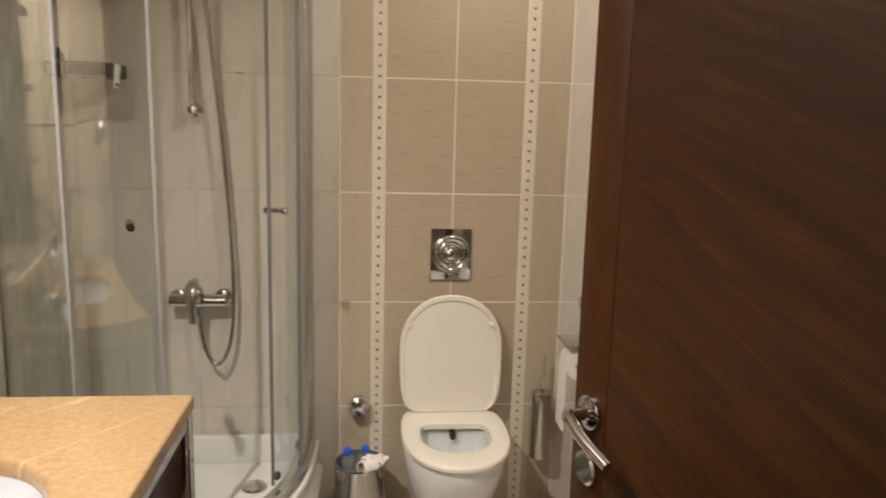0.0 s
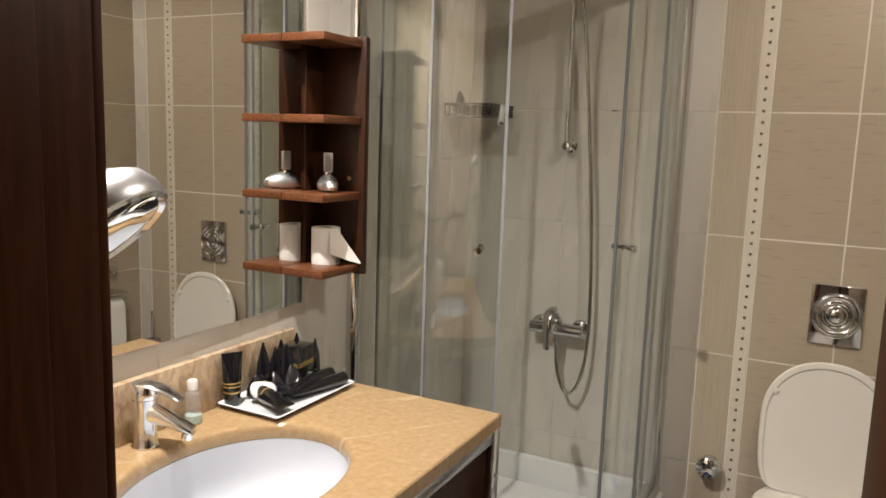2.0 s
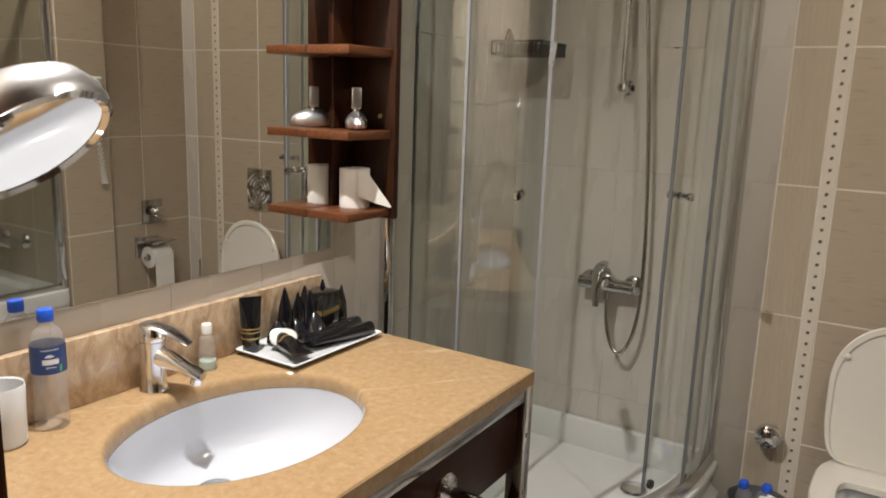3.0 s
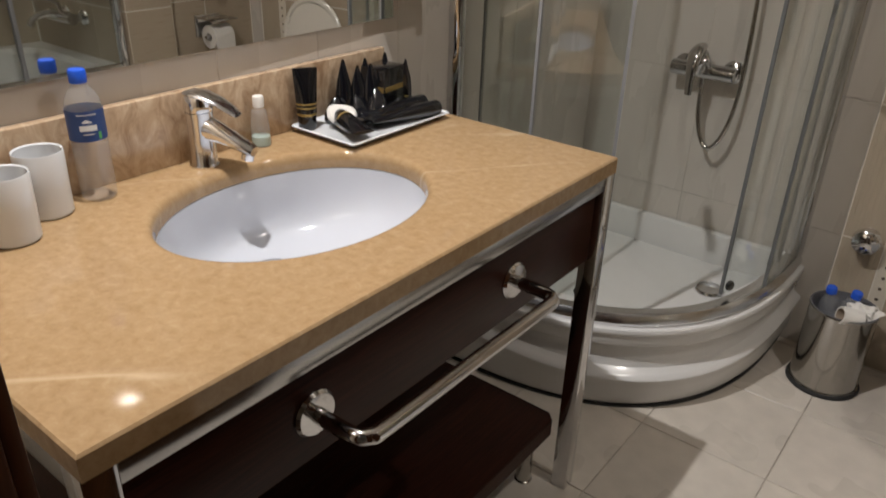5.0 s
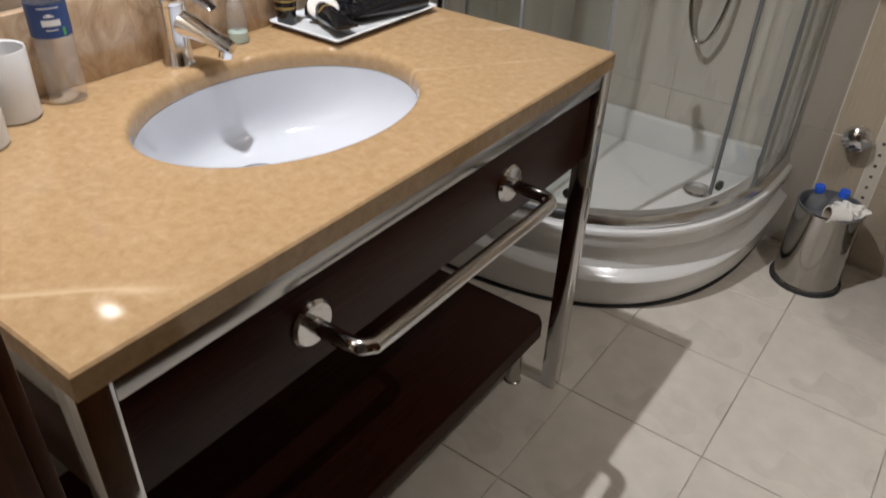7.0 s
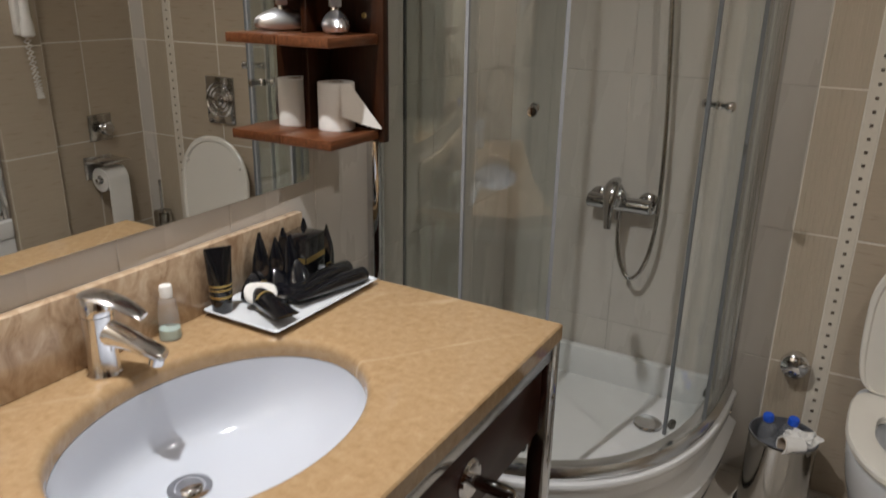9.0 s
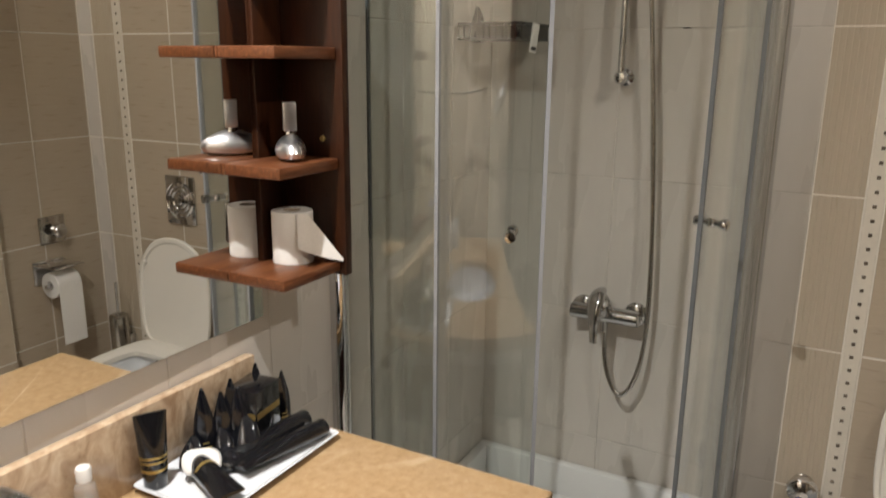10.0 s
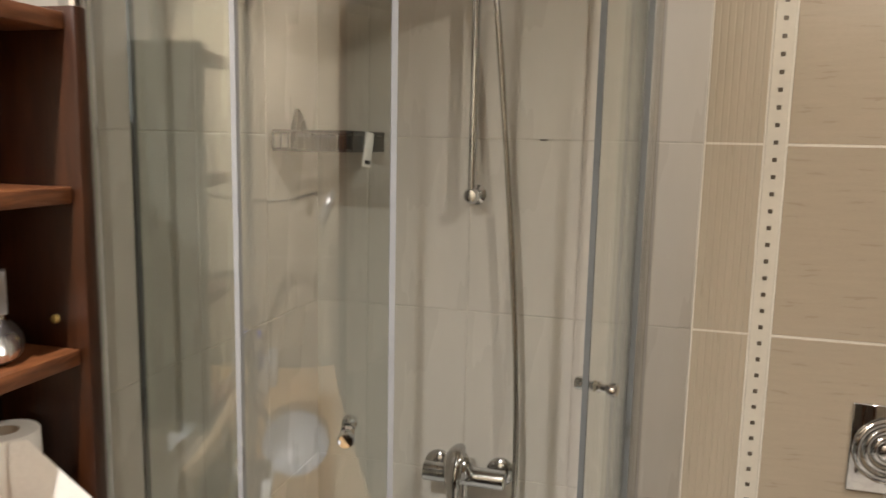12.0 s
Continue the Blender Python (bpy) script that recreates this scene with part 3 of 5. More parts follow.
def mirror_shelf():
    t = thing("wall_shelf", Matrix(), "open mahogany shelf unit with four boards beside the mirror", "shelf")
    # side and back take the wood darkened for shade, the boards the lighter one
    part("side_panel", box(0.0055, 0.146, -0.946, -0.926, 1.118, 1.735, 0.002), PANEL_WOOD_SHADED, t)
    part("back_panel", box(0.0006, 0.012, -1.0205, -0.9465, 1.118, 1.735, 0.001), PANEL_WOOD_SHADED, t)
    for z in (1.126, 1.318, 1.512, 1.708):
        part("board", box(0.0122, 0.134, -1.108, -0.9468, z, z + 0.020, 0.0025, bm=box(0.0066, 0.0121, -1.108, -1.0215, z + 0.0005, z + 0.0195, 0.0005)), SHELF_WOOD, t)


    part("screw_cap", lathe([(0, 0), (0.006, 0), (0.005, 0.003), (0, 0.004)], 16, toward((0.100, -0.9462, 1.372), (0.100, -1.2, 1.372))), GOLD, t, "small brass screw cap")


mirror_shelf()


def makeup_mirror():
    c, n = Vector((0.5565, -2.064, 1.365)), Vector((0.61, 0.20, -0.74)).normalized()
    t = thing("makeup_mirror", toward(c, c + n) @ Matrix.Scale(0.885, 4), "round chrome magnifying mirror on a swivel wall arm", "mirror")
    part("housing", lathe([(0.087, 0.004), (0.093, 0.001), (0.096, -0.006), (0.096, -0.020), (0.089, -0.038), (0.070, -0.052), (0.037, -0.061), (0, -0.064)], 56), SATIN, t)
    part("rim", lathe([(0.082, 0.001), (0.088, 0.005), (0.094, 0.002), (0.092, -0.003), (0.082, -0.003), (0.082, 0.001)], 56), CHROME, t, "bright chrome rim")
    part("glass", lathe([(0, -0.006), (0.05, -0.0035), (0.0825, 0.0), (0.0825, -0.006), (0, -0.009)], 56), MIRROR, t)
    inv = t.matrix_basis.inverted()
    back, wallp = c - n * 0.054, Vector((0.0055, -2.02, 1.40))
    part("arm", tube([inv @ p for p in smooth_path([back, back + Vector((-0.05, 0, 0.02)), Vector((0.22, -2.10, 1.40)), Vector((0.03, -2.02, 1.40))], 6)], 0.007, 12), CHROME, t)
    part("wall_plate", lathe([(0, 0), (0.032, 0), (0.032, 0.006), (0.012, 0.010), (0.010, 0.03), (0, 0.03)], 32, inv @ toward(wallp, wallp + Vector((1, 0, 0)))), CHROME, t)


makeup_mirror()


# ---- shower ----
def shower_tray():
    t = thing("shower_tray", Matrix(), "white acrylic quadrant shower tray with a stepped raised skirt", "shower tray")

    def rows(u):
        zc = 0.160 - 0.047 * math.sin(math.pi * u) ** 1.5
        return [(-0.20, 0.195), (-0.10, 0.197), (-0.065, 0.206), (-0.050, 0.225), (-0.044, 0.262), (-0.036, 0.270), (0.030, 0.2695), (0.037, 0.266), (0.040, 0.259), (0.039, 0.250),
                (0.035, 0.245), (0.034, 0.240), (0.035, 0.219), (0.032, 0.213), (0.022, 0.210), (0.017, 0.205), (0.016, min(zc + 0.046, 0.201)), (0.021, zc + 0.024), (0.036, zc + 0.012), (0.047, zc + 0.006),
                (0.051, zc - 0.001), (0.050, zc - 0.008), (0.044, zc - 0.020), (0.040, zc - 0.040), (0.034, 0.050), (0.026, 0.025), (0.016, 0.010), (-0.04, 0.008)]

    basin = part("basin", front_sweep(None, 0, 90, 1.2, False, rows), ACRYLIC, t)
    floor_ = loft([[(*contour(min(89.99, max(0.01, a * 3.0)), -0.199)[0], 0.195) for a in range(31)] + [(0.03, -0.03, 0.195)],
                   [(*contour(min(89.99, max(0.01, a * 3.0)), -0.199)[0], 0.160) for a in range(31)] + [(0.03, -0.03, 0.160)]])
    part("basin_floor", floor_, ACRYLIC, t, smooth=False)
    rim = box(0.0005, 0.770, -0.035, -0.0005, 0.15, 0.300, 0.008)
    box(0.0005, 0.035, -0.785, -0.036, 0.15, 0.300, 0.008, bm=rim)
    part("rear_rim", rim, ACRYLIC, t)
    part("drain", lathe([(0, 0.001), (0.040, 0.001), (0.044, 0.004), (0.040, 0.009), (0, 0.011)], 32, pose(0.60, -0.22, 0.197)), CHROME, basin, "round chrome drain cover")
    part("base_gasket", front_sweep([(-0.04, 0.0005), (0.022, 0.0005), (0.022, 0.0075), (-0.04, 0.0075)], 0, 90), RUBBER, t)
    p, n = contour(5, 0.035)
    p = Vector((*p, 0.232))
    part("screw_cap", lathe([(0, 0.006), (0.009, 0.004), (0.010, 0), (0, 0)], 16, toward(p, p + Vector((*n, 0)))), STEEL, t)


shower_tray()


def rounded_post(x, half, deep, z0, z1):
    """A half-round profile on the wall y = 0, bulging into the room."""
    ring = [(x + half * math.cos(a), -0.0006 - deep * abs(math.sin(a)) ** 0.8) for a in (math.pi * k / 18 for k in range(19))]
    return loft([[(px, py, z) for px, py in ring] for z in (z0, z1)])


def shower_enclosure():
    t = thing("shower_enclosure", Matrix(), "curved sliding glass shower enclosure with chrome rails, doors half open", "shower enclosure")
    z0, z1 = 0.300, 2.06
    part("bottom_rail", front_sweep([(-0.028, 0.2705), (0.024, 0.2705), (0.028, 0.280), (0.024, 0.292), (0.014, 0.303), (-0.014, 0.305), (-0.026, 0.298)], 0, 90), ALU, t)
    part("top_rail", front_sweep([(-0.028, z1), (0.026, z1), (0.026, z1 + 0.045), (-0.028, z1 + 0.045)], 0, 90), ALU, t)
    part("wall_profile", rounded_post(0.771, 0.021, 0.034, 0.304, z1), CHROME, t)
    post = rounded_post(0, 0.021, 0.032, 0.304, z1)
    bmesh.ops.transform(post, matrix=pose(0, -0.787, 0, 0, 0, 90), verts=post.verts)
    part("wall_profile", post, CHROME, t)

    def pane(name, off, a0, a1, lo, hi):
        return part(name, front_sweep([(off - 0.003, lo), (off + 0.003, lo), (off + 0.003, hi), (off - 0.003, hi)], a0, a1, 0.8), GLASS, t)

    def seal(off, a, w, lo, hi, parent, half=0.2, mat=SEAL):
        part("edge_seal", front_sweep([(off - w, lo), (off + w, lo), (off + w, hi), (off - w, hi)], a - half, a + half, 0.2), mat, parent)

    pane("fixed_pane", 0.012, 72.4, 88.0, 0.304, z1)
    pane("fixed_pane", 0.012, 2.2, 20.7, 0.304, z1)
    left = pane("sliding_door", -0.010, 58.4, 83.5, 0.325, z1 - 0.01)
    right = pane("sliding_door", -0.010, 11.0, 32.9, 0.325, z1 - 0.01)
    seal(0.012, 72.15, 0.006, 0.305, z1, t, 0.24)
    seal(0.012, 20.9, 0.005, 0.305, z1, t, 0.15, SEAL_DARK)
    for a, door, half, mat in ((58.1, left, 0.28, SEAL), (83.7, left, 0.15, SEAL_DARK), (33.1, right, 0.14, SEAL_DARK), (10.8, right, 0.15, SEAL)):
        seal(-0.010, a, 0.005, 0.325, z1 - 0.01, door, half, mat)
    for a, door in ((62.2, left), (30.2, right)):
        for side in (1, -1):
            p, n = contour(a, -0.010 + 0.0034 * side)
            p, n = Vector((*p, 1.185)), Vector((*n, 0)) * side
            part("knob", lathe([(0, 0), (0.010, 0), (0.010, 0.003), (0.007, 0.006), (0.007, 0.016), (0.011, 0.020), (0.012, 0.030), (0.010, 0.034), (0, 0.035)], 24, toward(p, p + n)),
                 CHROME, door, "small chrome door knob")
    for a, door in ((61, left), (80.5, left), (30, right), (14, right)):
        p, n = contour(a, -0.024)
        p, n = Vector((*p, 0.335)), Vector((*n, 0))
        part("roller", lathe([(0, 0), (0.013, 0), (0.015, 0.004), (0.013, 0.010), (0, 0.011)], 20, toward(p, p + n)), RUBBER, door, "dark plastic roller")


shower_enclosure()


def shower_mixer():
    t = thing("shower_mixer", pose(0.396, 0, 0.816), "chrome wall mounted shower mixer with single lever", "shower mixer")
    for x in (-0.075, 0.078):
        part("wall_rose", lathe([(0, 0.0005), (0.034, 0.0005), (0.034, 0.006), (0.028, 0.012), (0.014, 0.016), (0.013, 0.045), (0, 0.045)], 32, pose(x, 0, 0, 90, 0, 0)), MIXER, t)
    part("body", tube([(-0.098, -0.05, 0), (-0.095, -0.05, 0), (0.095, -0.05, 0), (0.098, -0.05, 0)], 0.023, 28, taper=lambda u: 0.9 if u in (0, 1) else 1.0), MIXER, t)
    part("cartridge", lathe([(0, 0), (0.033, 0), (0.034, 0.03), (0.031, 0.055), (0.018, 0.064), (0, 0.065)], 32, toward((-0.012, -0.04, 0.005), (-0.012, -0.11, 0.075))), MIXER, t)
    part("lever", tube(smooth_path([(-0.013, -0.070, 0.066), (-0.012, -0.098, 0.062), (-0.010, -0.122, 0.030), (-0.007, -0.132, -0.015), (-0.005, -0.134, -0.058)], 6), 0.024, 18, taper=lambda u: 0.75 + 0.5 * math.sin(math.pi * min(1, u + 0.22)) - 0.15 * u, flat=0.62), MIXER, t)
    part("outlet", tube([(0.0, -0.05, -0.02), (0.0, -0.05, -0.05)], 0.011, 16), MIXER, t)


shower_mixer()


def shower_rail():
    t = thing("shower_rail", pose(0.397, 0, 0), "vertical chrome shower slide rail on wall", "shower rail")
    part("bar", tube([(0, -0.05, 1.475), (0, -0.05, 2.16)], 0.0095, 18), CHROME, t)
    for z in (1.474, 2.16):
        part("bracket", lathe([(0, 0.0005), (0.023, 0.0005), (0.023, 0.006), (0.014, 0.010), (0.012, 0.04), (0.016, 0.047), (0.018, 0.056), (0.013, 0.066), (0, 0.068)], 28, pose(0, 0, z, 90, 0, 0)), CHROME, t)
    part("holder", box(-0.018, 0.024, -0.085, -0.036, 2.03, 2.07, 0.008, 3), CHROME, t)
    part("hand_shower", lathe([(0, 0), (0.010, 0), (0.012, 0.08), (0.014, 0.15), (0.035, 0.17), (0.037, 0.18), (0, 0.182)], 28, toward((0.012, -0.072, 2.00), (0.02, -0.14, 2.3))), CHROME, t, "chrome hand shower")


shower_rail()


def shower_hose():
    t = thing("shower_hose", Matrix(), "grey metal shower hose hanging in a loop from mixer", "shower hose")
    pts = smooth_path([(0.400, -0.050, 0.785), (0.403, -0.052, 0.70), (0.420, -0.058, 0.632), (0.446, -0.064, 0.592), (0.473, -0.066, 0.597), (0.500, -0.062, 0.655), (0.514, -0.055, 0.75), (0.517, -0.052, 0.88),
                       (0.509, -0.050, 1.10), (0.492, -0.050, 1.35), (0.470, -0.052, 1.60), (0.447, -0.06, 1.85), (0.425, -0.068, 1.99), (0.411, -0.073, 2.01)], 14)
    part("hose", tube(pts, 0.0068, 12, taper=lambda u: 1.0 + 0.07 * math.sin(u * 1100)), STEEL, t)


shower_hose()


def wire_basket():
    t = thing("shower_basket", pose(0, 0, 1.566), "chrome wire soap basket hung on shower wall", "shower basket")
    x0, x1, y0, y1 = 0.012, 0.190, -0.240, -0.058
    for z, r in ((0.040, 0.0042), (0.003, 0.0034)):
        part("frame_wire", tube([(x0, y0, z), (x1, y0, z), (x1, y1, z), (x0, y1, z), (x0, y0, z)], r, 8), BASKET_STEEL, t)
    for y in (y0, y1):
        part("band", box(x0 + 0.05, x1 - 0.02, y - 0.0008, y + 0.0008, 0.006, 0.034, 0.0003, 1), BASKET_STEEL, t)
        for k in range(11):
            x = x0 + (x1 - x0) * k / 10
            part("upright_wire", tube([(x, y - 0.002, 0.003), (x, y - 0.002, 0.040)], 0.0024, 6), BASKET_STEEL, t)
    part("band", box(x1 - 0.0008, x1 + 0.0008, y0, y1, 0.006, 0.034, 0.0003, 1), BASKET_STEEL, t)
    for k in range(9):
        y = y0 + (y1 - y0) * (k + 0.5) / 9
        part("floor_wire", tube([(x0, y, 0.003), (x1, y, 0.003)], 0.0024, 6), BASKET_STEEL, t)
    part("wall_bracket", loft([[(x, -0.112 + w, z), (x, -0.112 - w, z), (x + d, -0.112 - w, z), (x + d, -0.112 + w, z)] for x, d, w, z in
                               ((0.0006, 0.012, 0.030, -0.004), (0.0006, 0.014, 0.028, 0.045), (0.0006, 0.012, 0.016, 0.072), (0.0006, 0.006, 0.003, 0.092))]), BASKET_STEEL, t, "pointed steel wall bracket")
    b = thing("soap_sachet", pose(0.1975, -0.165, 1.600, 0, 10, 70), "small white soap sachet hanging from the basket", "soap")
    part("sachet", box(-0.013, 0.013, -0.003, 0.003, -0.066, 0.008, 0.002), PLASTIC_WHITE, b)
    part("print", box(-0.008, 0.008, -0.0042, -0.003, -0.060, -0.052, 0), DARK, b)
    d = thing("soap_bar", pose(0.075, -0.15, 1.5715), "small dark wrapped soap lying in wire basket", "soap")
    part("bar", box(-0.032, 0.032, -0.022, 0.022, 0, 0.018, 0.006, 3), BLACK_GLOSS, d)


wire_basket()


# ---- toilet ----
TX = 1.287


def outline(width, y_back, y_front, n=64, share=0.45):
    """A toilet seat's plan: straight back, rounded front."""
    pts = []
    for i in range(n):
        a = 2 * math.pi * i / n
        c, s = math.cos(a), math.sin(a)
        mid = y_back + (y_front - y_back) * share
        if s <= 0:
            pts.append((width / 2 * math.copysign(abs(c) ** 0.9, c), mid + (mid - y_front) * s * 1.0))
        else:
            pts.append((width / 2 * math.copysign(abs(c) ** 0.22 if abs(c) > 1e-9 else 0, c), mid + (y_back - mid) * abs(s) ** 0.6))
    return pts


def toilet():
    t = thing("toilet", pose(TX, 0, 0), "wall hung cream white toilet with its lid raised", "toilet")

    def lay(w, yb, yf, z, dz=0.0):
        return [(x, y, z) for x, y in outline(w, yb, yf)]

    # bowl: outside up, over the rim, inside down
    part("bowl", loft([lay(0.20, -0.002, -0.24, 0.085), lay(0.25, -0.002, -0.30, 0.10), lay(0.30, -0.002, -0.40, 0.17), lay(0.335, -0.002, -0.455, 0.25), lay(0.352, -0.002, -0.505, 0.32),
                       lay(0.358, -0.002, -0.517, 0.375), lay(0.354, -0.004, -0.514, 0.385), lay(0.26, -0.16, -0.445, 0.385), lay(0.235, -0.175, -0.43, 0.375),
                       lay(0.225, -0.18, -0.42, 0.33), lay(0.18, -0.20, -0.39, 0.25), lay(0.10, -0.22, -0.32, 0.20)]), CERAMIC, t)
    own = loft([lay(0.364, -0.075, -0.527, 0.3865), lay(0.370, -0.072, -0.532, 0.392), lay(0.370, -0.072, -0.532, 0.402), lay(0.362, -0.078, -0.526, 0.408),
                lay(0.270, -0.170, -0.440, 0.410), lay(0.240, -0.190, -0.418, 0.404), lay(0.236, -0.192, -0.415, 0.3865), lay(0.364, -0.075, -0.527, 0.3865)], cap0=False, cap1=False)
    part("seat", own, SEAT, t, "cream plastic seat ring")
    # raised lid, leaning back a little on the wall
    m = Matrix.Translation((0, -0.075, 0.405)) @ pose(0, 0, 0, 87, 0, 0)

    def lidlay(w, l, h):
        return [m @ Vector((x, -y, h)) for x, y in outline(w, -0.004, -l, share=0.56)]

    part("lid", loft([lidlay(0.355, 0.425, 0.0), lidlay(0.370, 0.436, 0.004), lidlay(0.372, 0.437, 0.013), lidlay(0.366, 0.432, 0.017), lidlay(0.345, 0.418, 0.017), lidlay(0.335, 0.412, 0.011), lidlay(0.1, 0.3, 0.010)]), SEAT, t, "raised cream plastic lid")
    for x in (-0.148, 0.148):
        p = m @ Vector((x, 0.325, 0.012))
        part("bumper", lathe([(0, 0), (0.009, 0), (0.009, 0.006), (0.006, 0.009), (0, 0.009)], 16, toward(p, p + Vector((0, -1, -0.07)))), SEAT, t)
    for x in (-0.08, 0.08):
        part("hinge", tube([(x - 0.025, -0.074, 0.404), (x + 0.025, -0.074, 0.404)], 0.011, 16), SEAT, t)
    part("bidet_nozzle", lathe([(0, 0), (0.011, 0), (0.011, 0.03), (0.008, 0.034), (0, 0.034)], 18, toward((0, -0.176, 0.372), (0, -0.22, 0.350))), DARK, t, "dark bidet nozzle")


toilet()


def flush_plate():
    w, h = 0.150, 0.190
    t = thing("flush_plate", pose(1.285, 0, 0.980, 90, 0, 0), "square polished chrome flush plate with concentric rings", "flush plate")
    part("plate", box(-w / 2, w / 2, -h / 2, h / 2, 0.0006, 0.010, 0.003, 3), CHROME, t)
    prof = []
    for i in range(41):
        r = 0.072 - 0.072 * i / 40
        prof.append((max(r, 0), 0.0102 + 0.005 * abs(math.sin(r * 185)) ** 0.8 * (1 if i < 40 else 0)))
    part("ring_button", lathe([(0.072, 0.0101)] + prof, 56), CHROME, t, "ringed round push button")
    part("centre_button", lathe([(0.021, 0.010), (0.020, 0.020), (0.014, 0.024), (0, 0.025)], 36), CHROME, t)


flush_plate()


def stop_valve():
    t = thing("stop_valve", pose(0.953, 0, 0.415), "round chrome stop valve cap on wall", "valve")
    part("rose", lathe([(0, 0.0005), (0.030, 0.0005), (0.030, 0.004), (0.024, 0.008), (0, 0.008)], 32, pose(0, 0, 0, 90, 0, 0)), CHROME, t)
    part("knob", lathe([(0.022, 0.008), (0.024, 0.014), (0.036, 0.022), (0.040, 0.038), (0.036, 0.052), (0.022, 0.063), (0, 0.066)], 32, pose(0, 0, 0, 90, 0, 0)), CHROME, t)


stop_valve()


def toilet_brush():
    t = thing("toilet_brush", pose(1.635, -0.062, 0.215), "brushed steel toilet brush holder mounted on wall", "toilet brush")
    part("holder", lathe([(0, 0), (0.037, 0), (0.038, 0.004), (0.038, 0.25), (0.037, 0.255), (0.033, 0.258), (0, 0.262)], 36), STEEL, t)
    part("handle", lathe([(0, 0.26), (0.006, 0.26), (0.005, 0.36), (0.006, 0.395), (0, 0.40)], 16), CHROME, t)
    part("wall_bracket", box(-0.018, 0.018, 0.030, 0.0615, 0.12, 0.16, 0.002), CHROME, t)


toilet_brush()


def pedal_bin():
    t = thing("waste_bin", pose(0.963, -0.165, 0), "small steel waste bin filled with bottles and paper", "bin")
    part("body", lathe([(0, 0.002), (0.098, 0.002), (0.098, 0.012), (0.093, 0.015), (0.090, 0.25), (0.093, 0.256), (0.092, 0.260), (0.086, 0.256), (0.086, 0.018), (0, 0.018)], 48), BIN_STEEL, t)
    part("base_ring", lathe([(0.090, 0.0), (0.101, 0.0), (0.102, 0.008), (0.099, 0.013), (0.094, 0.013)], 48), RUBBER, t, "black plastic base ring")
    part("liner", lathe([(0.0, 0.185), (0.080, 0.19), (0.0845, 0.250), (0.088, 0.2615), (0.0915, 0.2615), (0.092, 0.2605)], 26, sx=1.0), material("bin_liner", (0.12, 0.12, 0.13), 0.3, bump=0.8, scale=30, vary=0.2), t, "thin grey plastic liner")
    for x, y, tilt in ((-0.035, 0.02, -6), (0.005, 0.035, 8)):
        b = thing("water_bottle", pose(0.963 + x, -0.165 + y, 0.195, 6, tilt, 0), "empty clear plastic bottle with blue cap thrown in bin", "bottle", "bottles in bin")
        part("body", lathe([(0, 0.0), (0.028, 0.0), (0.029, 0.05), (0.022, 0.07), (0.012, 0.084), (0.012, 0.092), (0, 0.092)], 24), CLEAR, b)
        part("cap", lathe([(0, 0.090), (0.0145, 0.090), (0.0148, 0.106), (0.013, 0.109), (0, 0.109)], 24), BLUE, b, "blue screw cap")
    r = thing("paper_roll_core", pose(0.990, -0.225, 0.262, 78, 0, -55), "empty paper roll end lying on the bin", "paper roll")
    part("roll", lathe([(0.018, -0.03), (0.024, -0.03), (0.025, 0.03), (0.020, 0.03), (0.018, -0.03)], 24), PAPER, r)
    part("core", lathe([(0.0172, -0.029), (0.0178, -0.029), (0.0196, 0.031), (0.019, 0.031), (0.0172, -0.029)], 24), CARD, r)
    c = thing("crumpled_tissue", pose(1.012, -0.170, 0.262), "crumpled white tissue lying on the bin", "tissue")
    bm = bmesh.new()
    bmesh.ops.create_icosphere(bm, subdivisions=3, radius=1)
    for v in bm.verts:
        v.co *= 0.75 + 0.5 * noise.noise(v.co * 2.1)
        v.co = Vector((v.co.x * 0.055, v.co.y * 0.042, v.co.z * 0.028))
    part("tissue", bm, PAPER, c)


pedal_bin()


# ---- things on the worktop ----
def amenity_tray():
    x0, x1, y0, y1 = 0.027, 0.208, -1.362, -1.060
    t = thing("amenity_tray", pose((x0 + x1) / 2, (y0 + y1) / 2, VZ), "white rectangular ceramic tray holding black toiletries", "tray")
    w, l = (x1 - x0) / 2, (y1 - y0) / 2

    def rect(a, b, z, n=6, r=0.008):
        pts = []
        for sx, sy, q in ((1, 1, 0), (-1, 1, 90), (-1, -1, 180), (1, -1, 270)):
            for k in range(n):
                ang = radians(q + 90 * k / (n - 1))
                pts.append((sx * (a - r) + r * math.cos(ang), sy * (b - r) + r * math.sin(ang), z))
        return pts

    part("dish", loft([rect(w - 0.016, l - 0.016, 0.0006), rect(w - 0.012, l - 0.012, 0.003), rect(w, l, 0.013), rect(w - 0.002, l - 0.002, 0.015), rect(w - 0.005, l - 0.005, 0.013), rect(w - 0.016, l - 0.016, 0.006)]), CERAMIC, t)


amenity_tray()
TZ = VZ + 0.0062


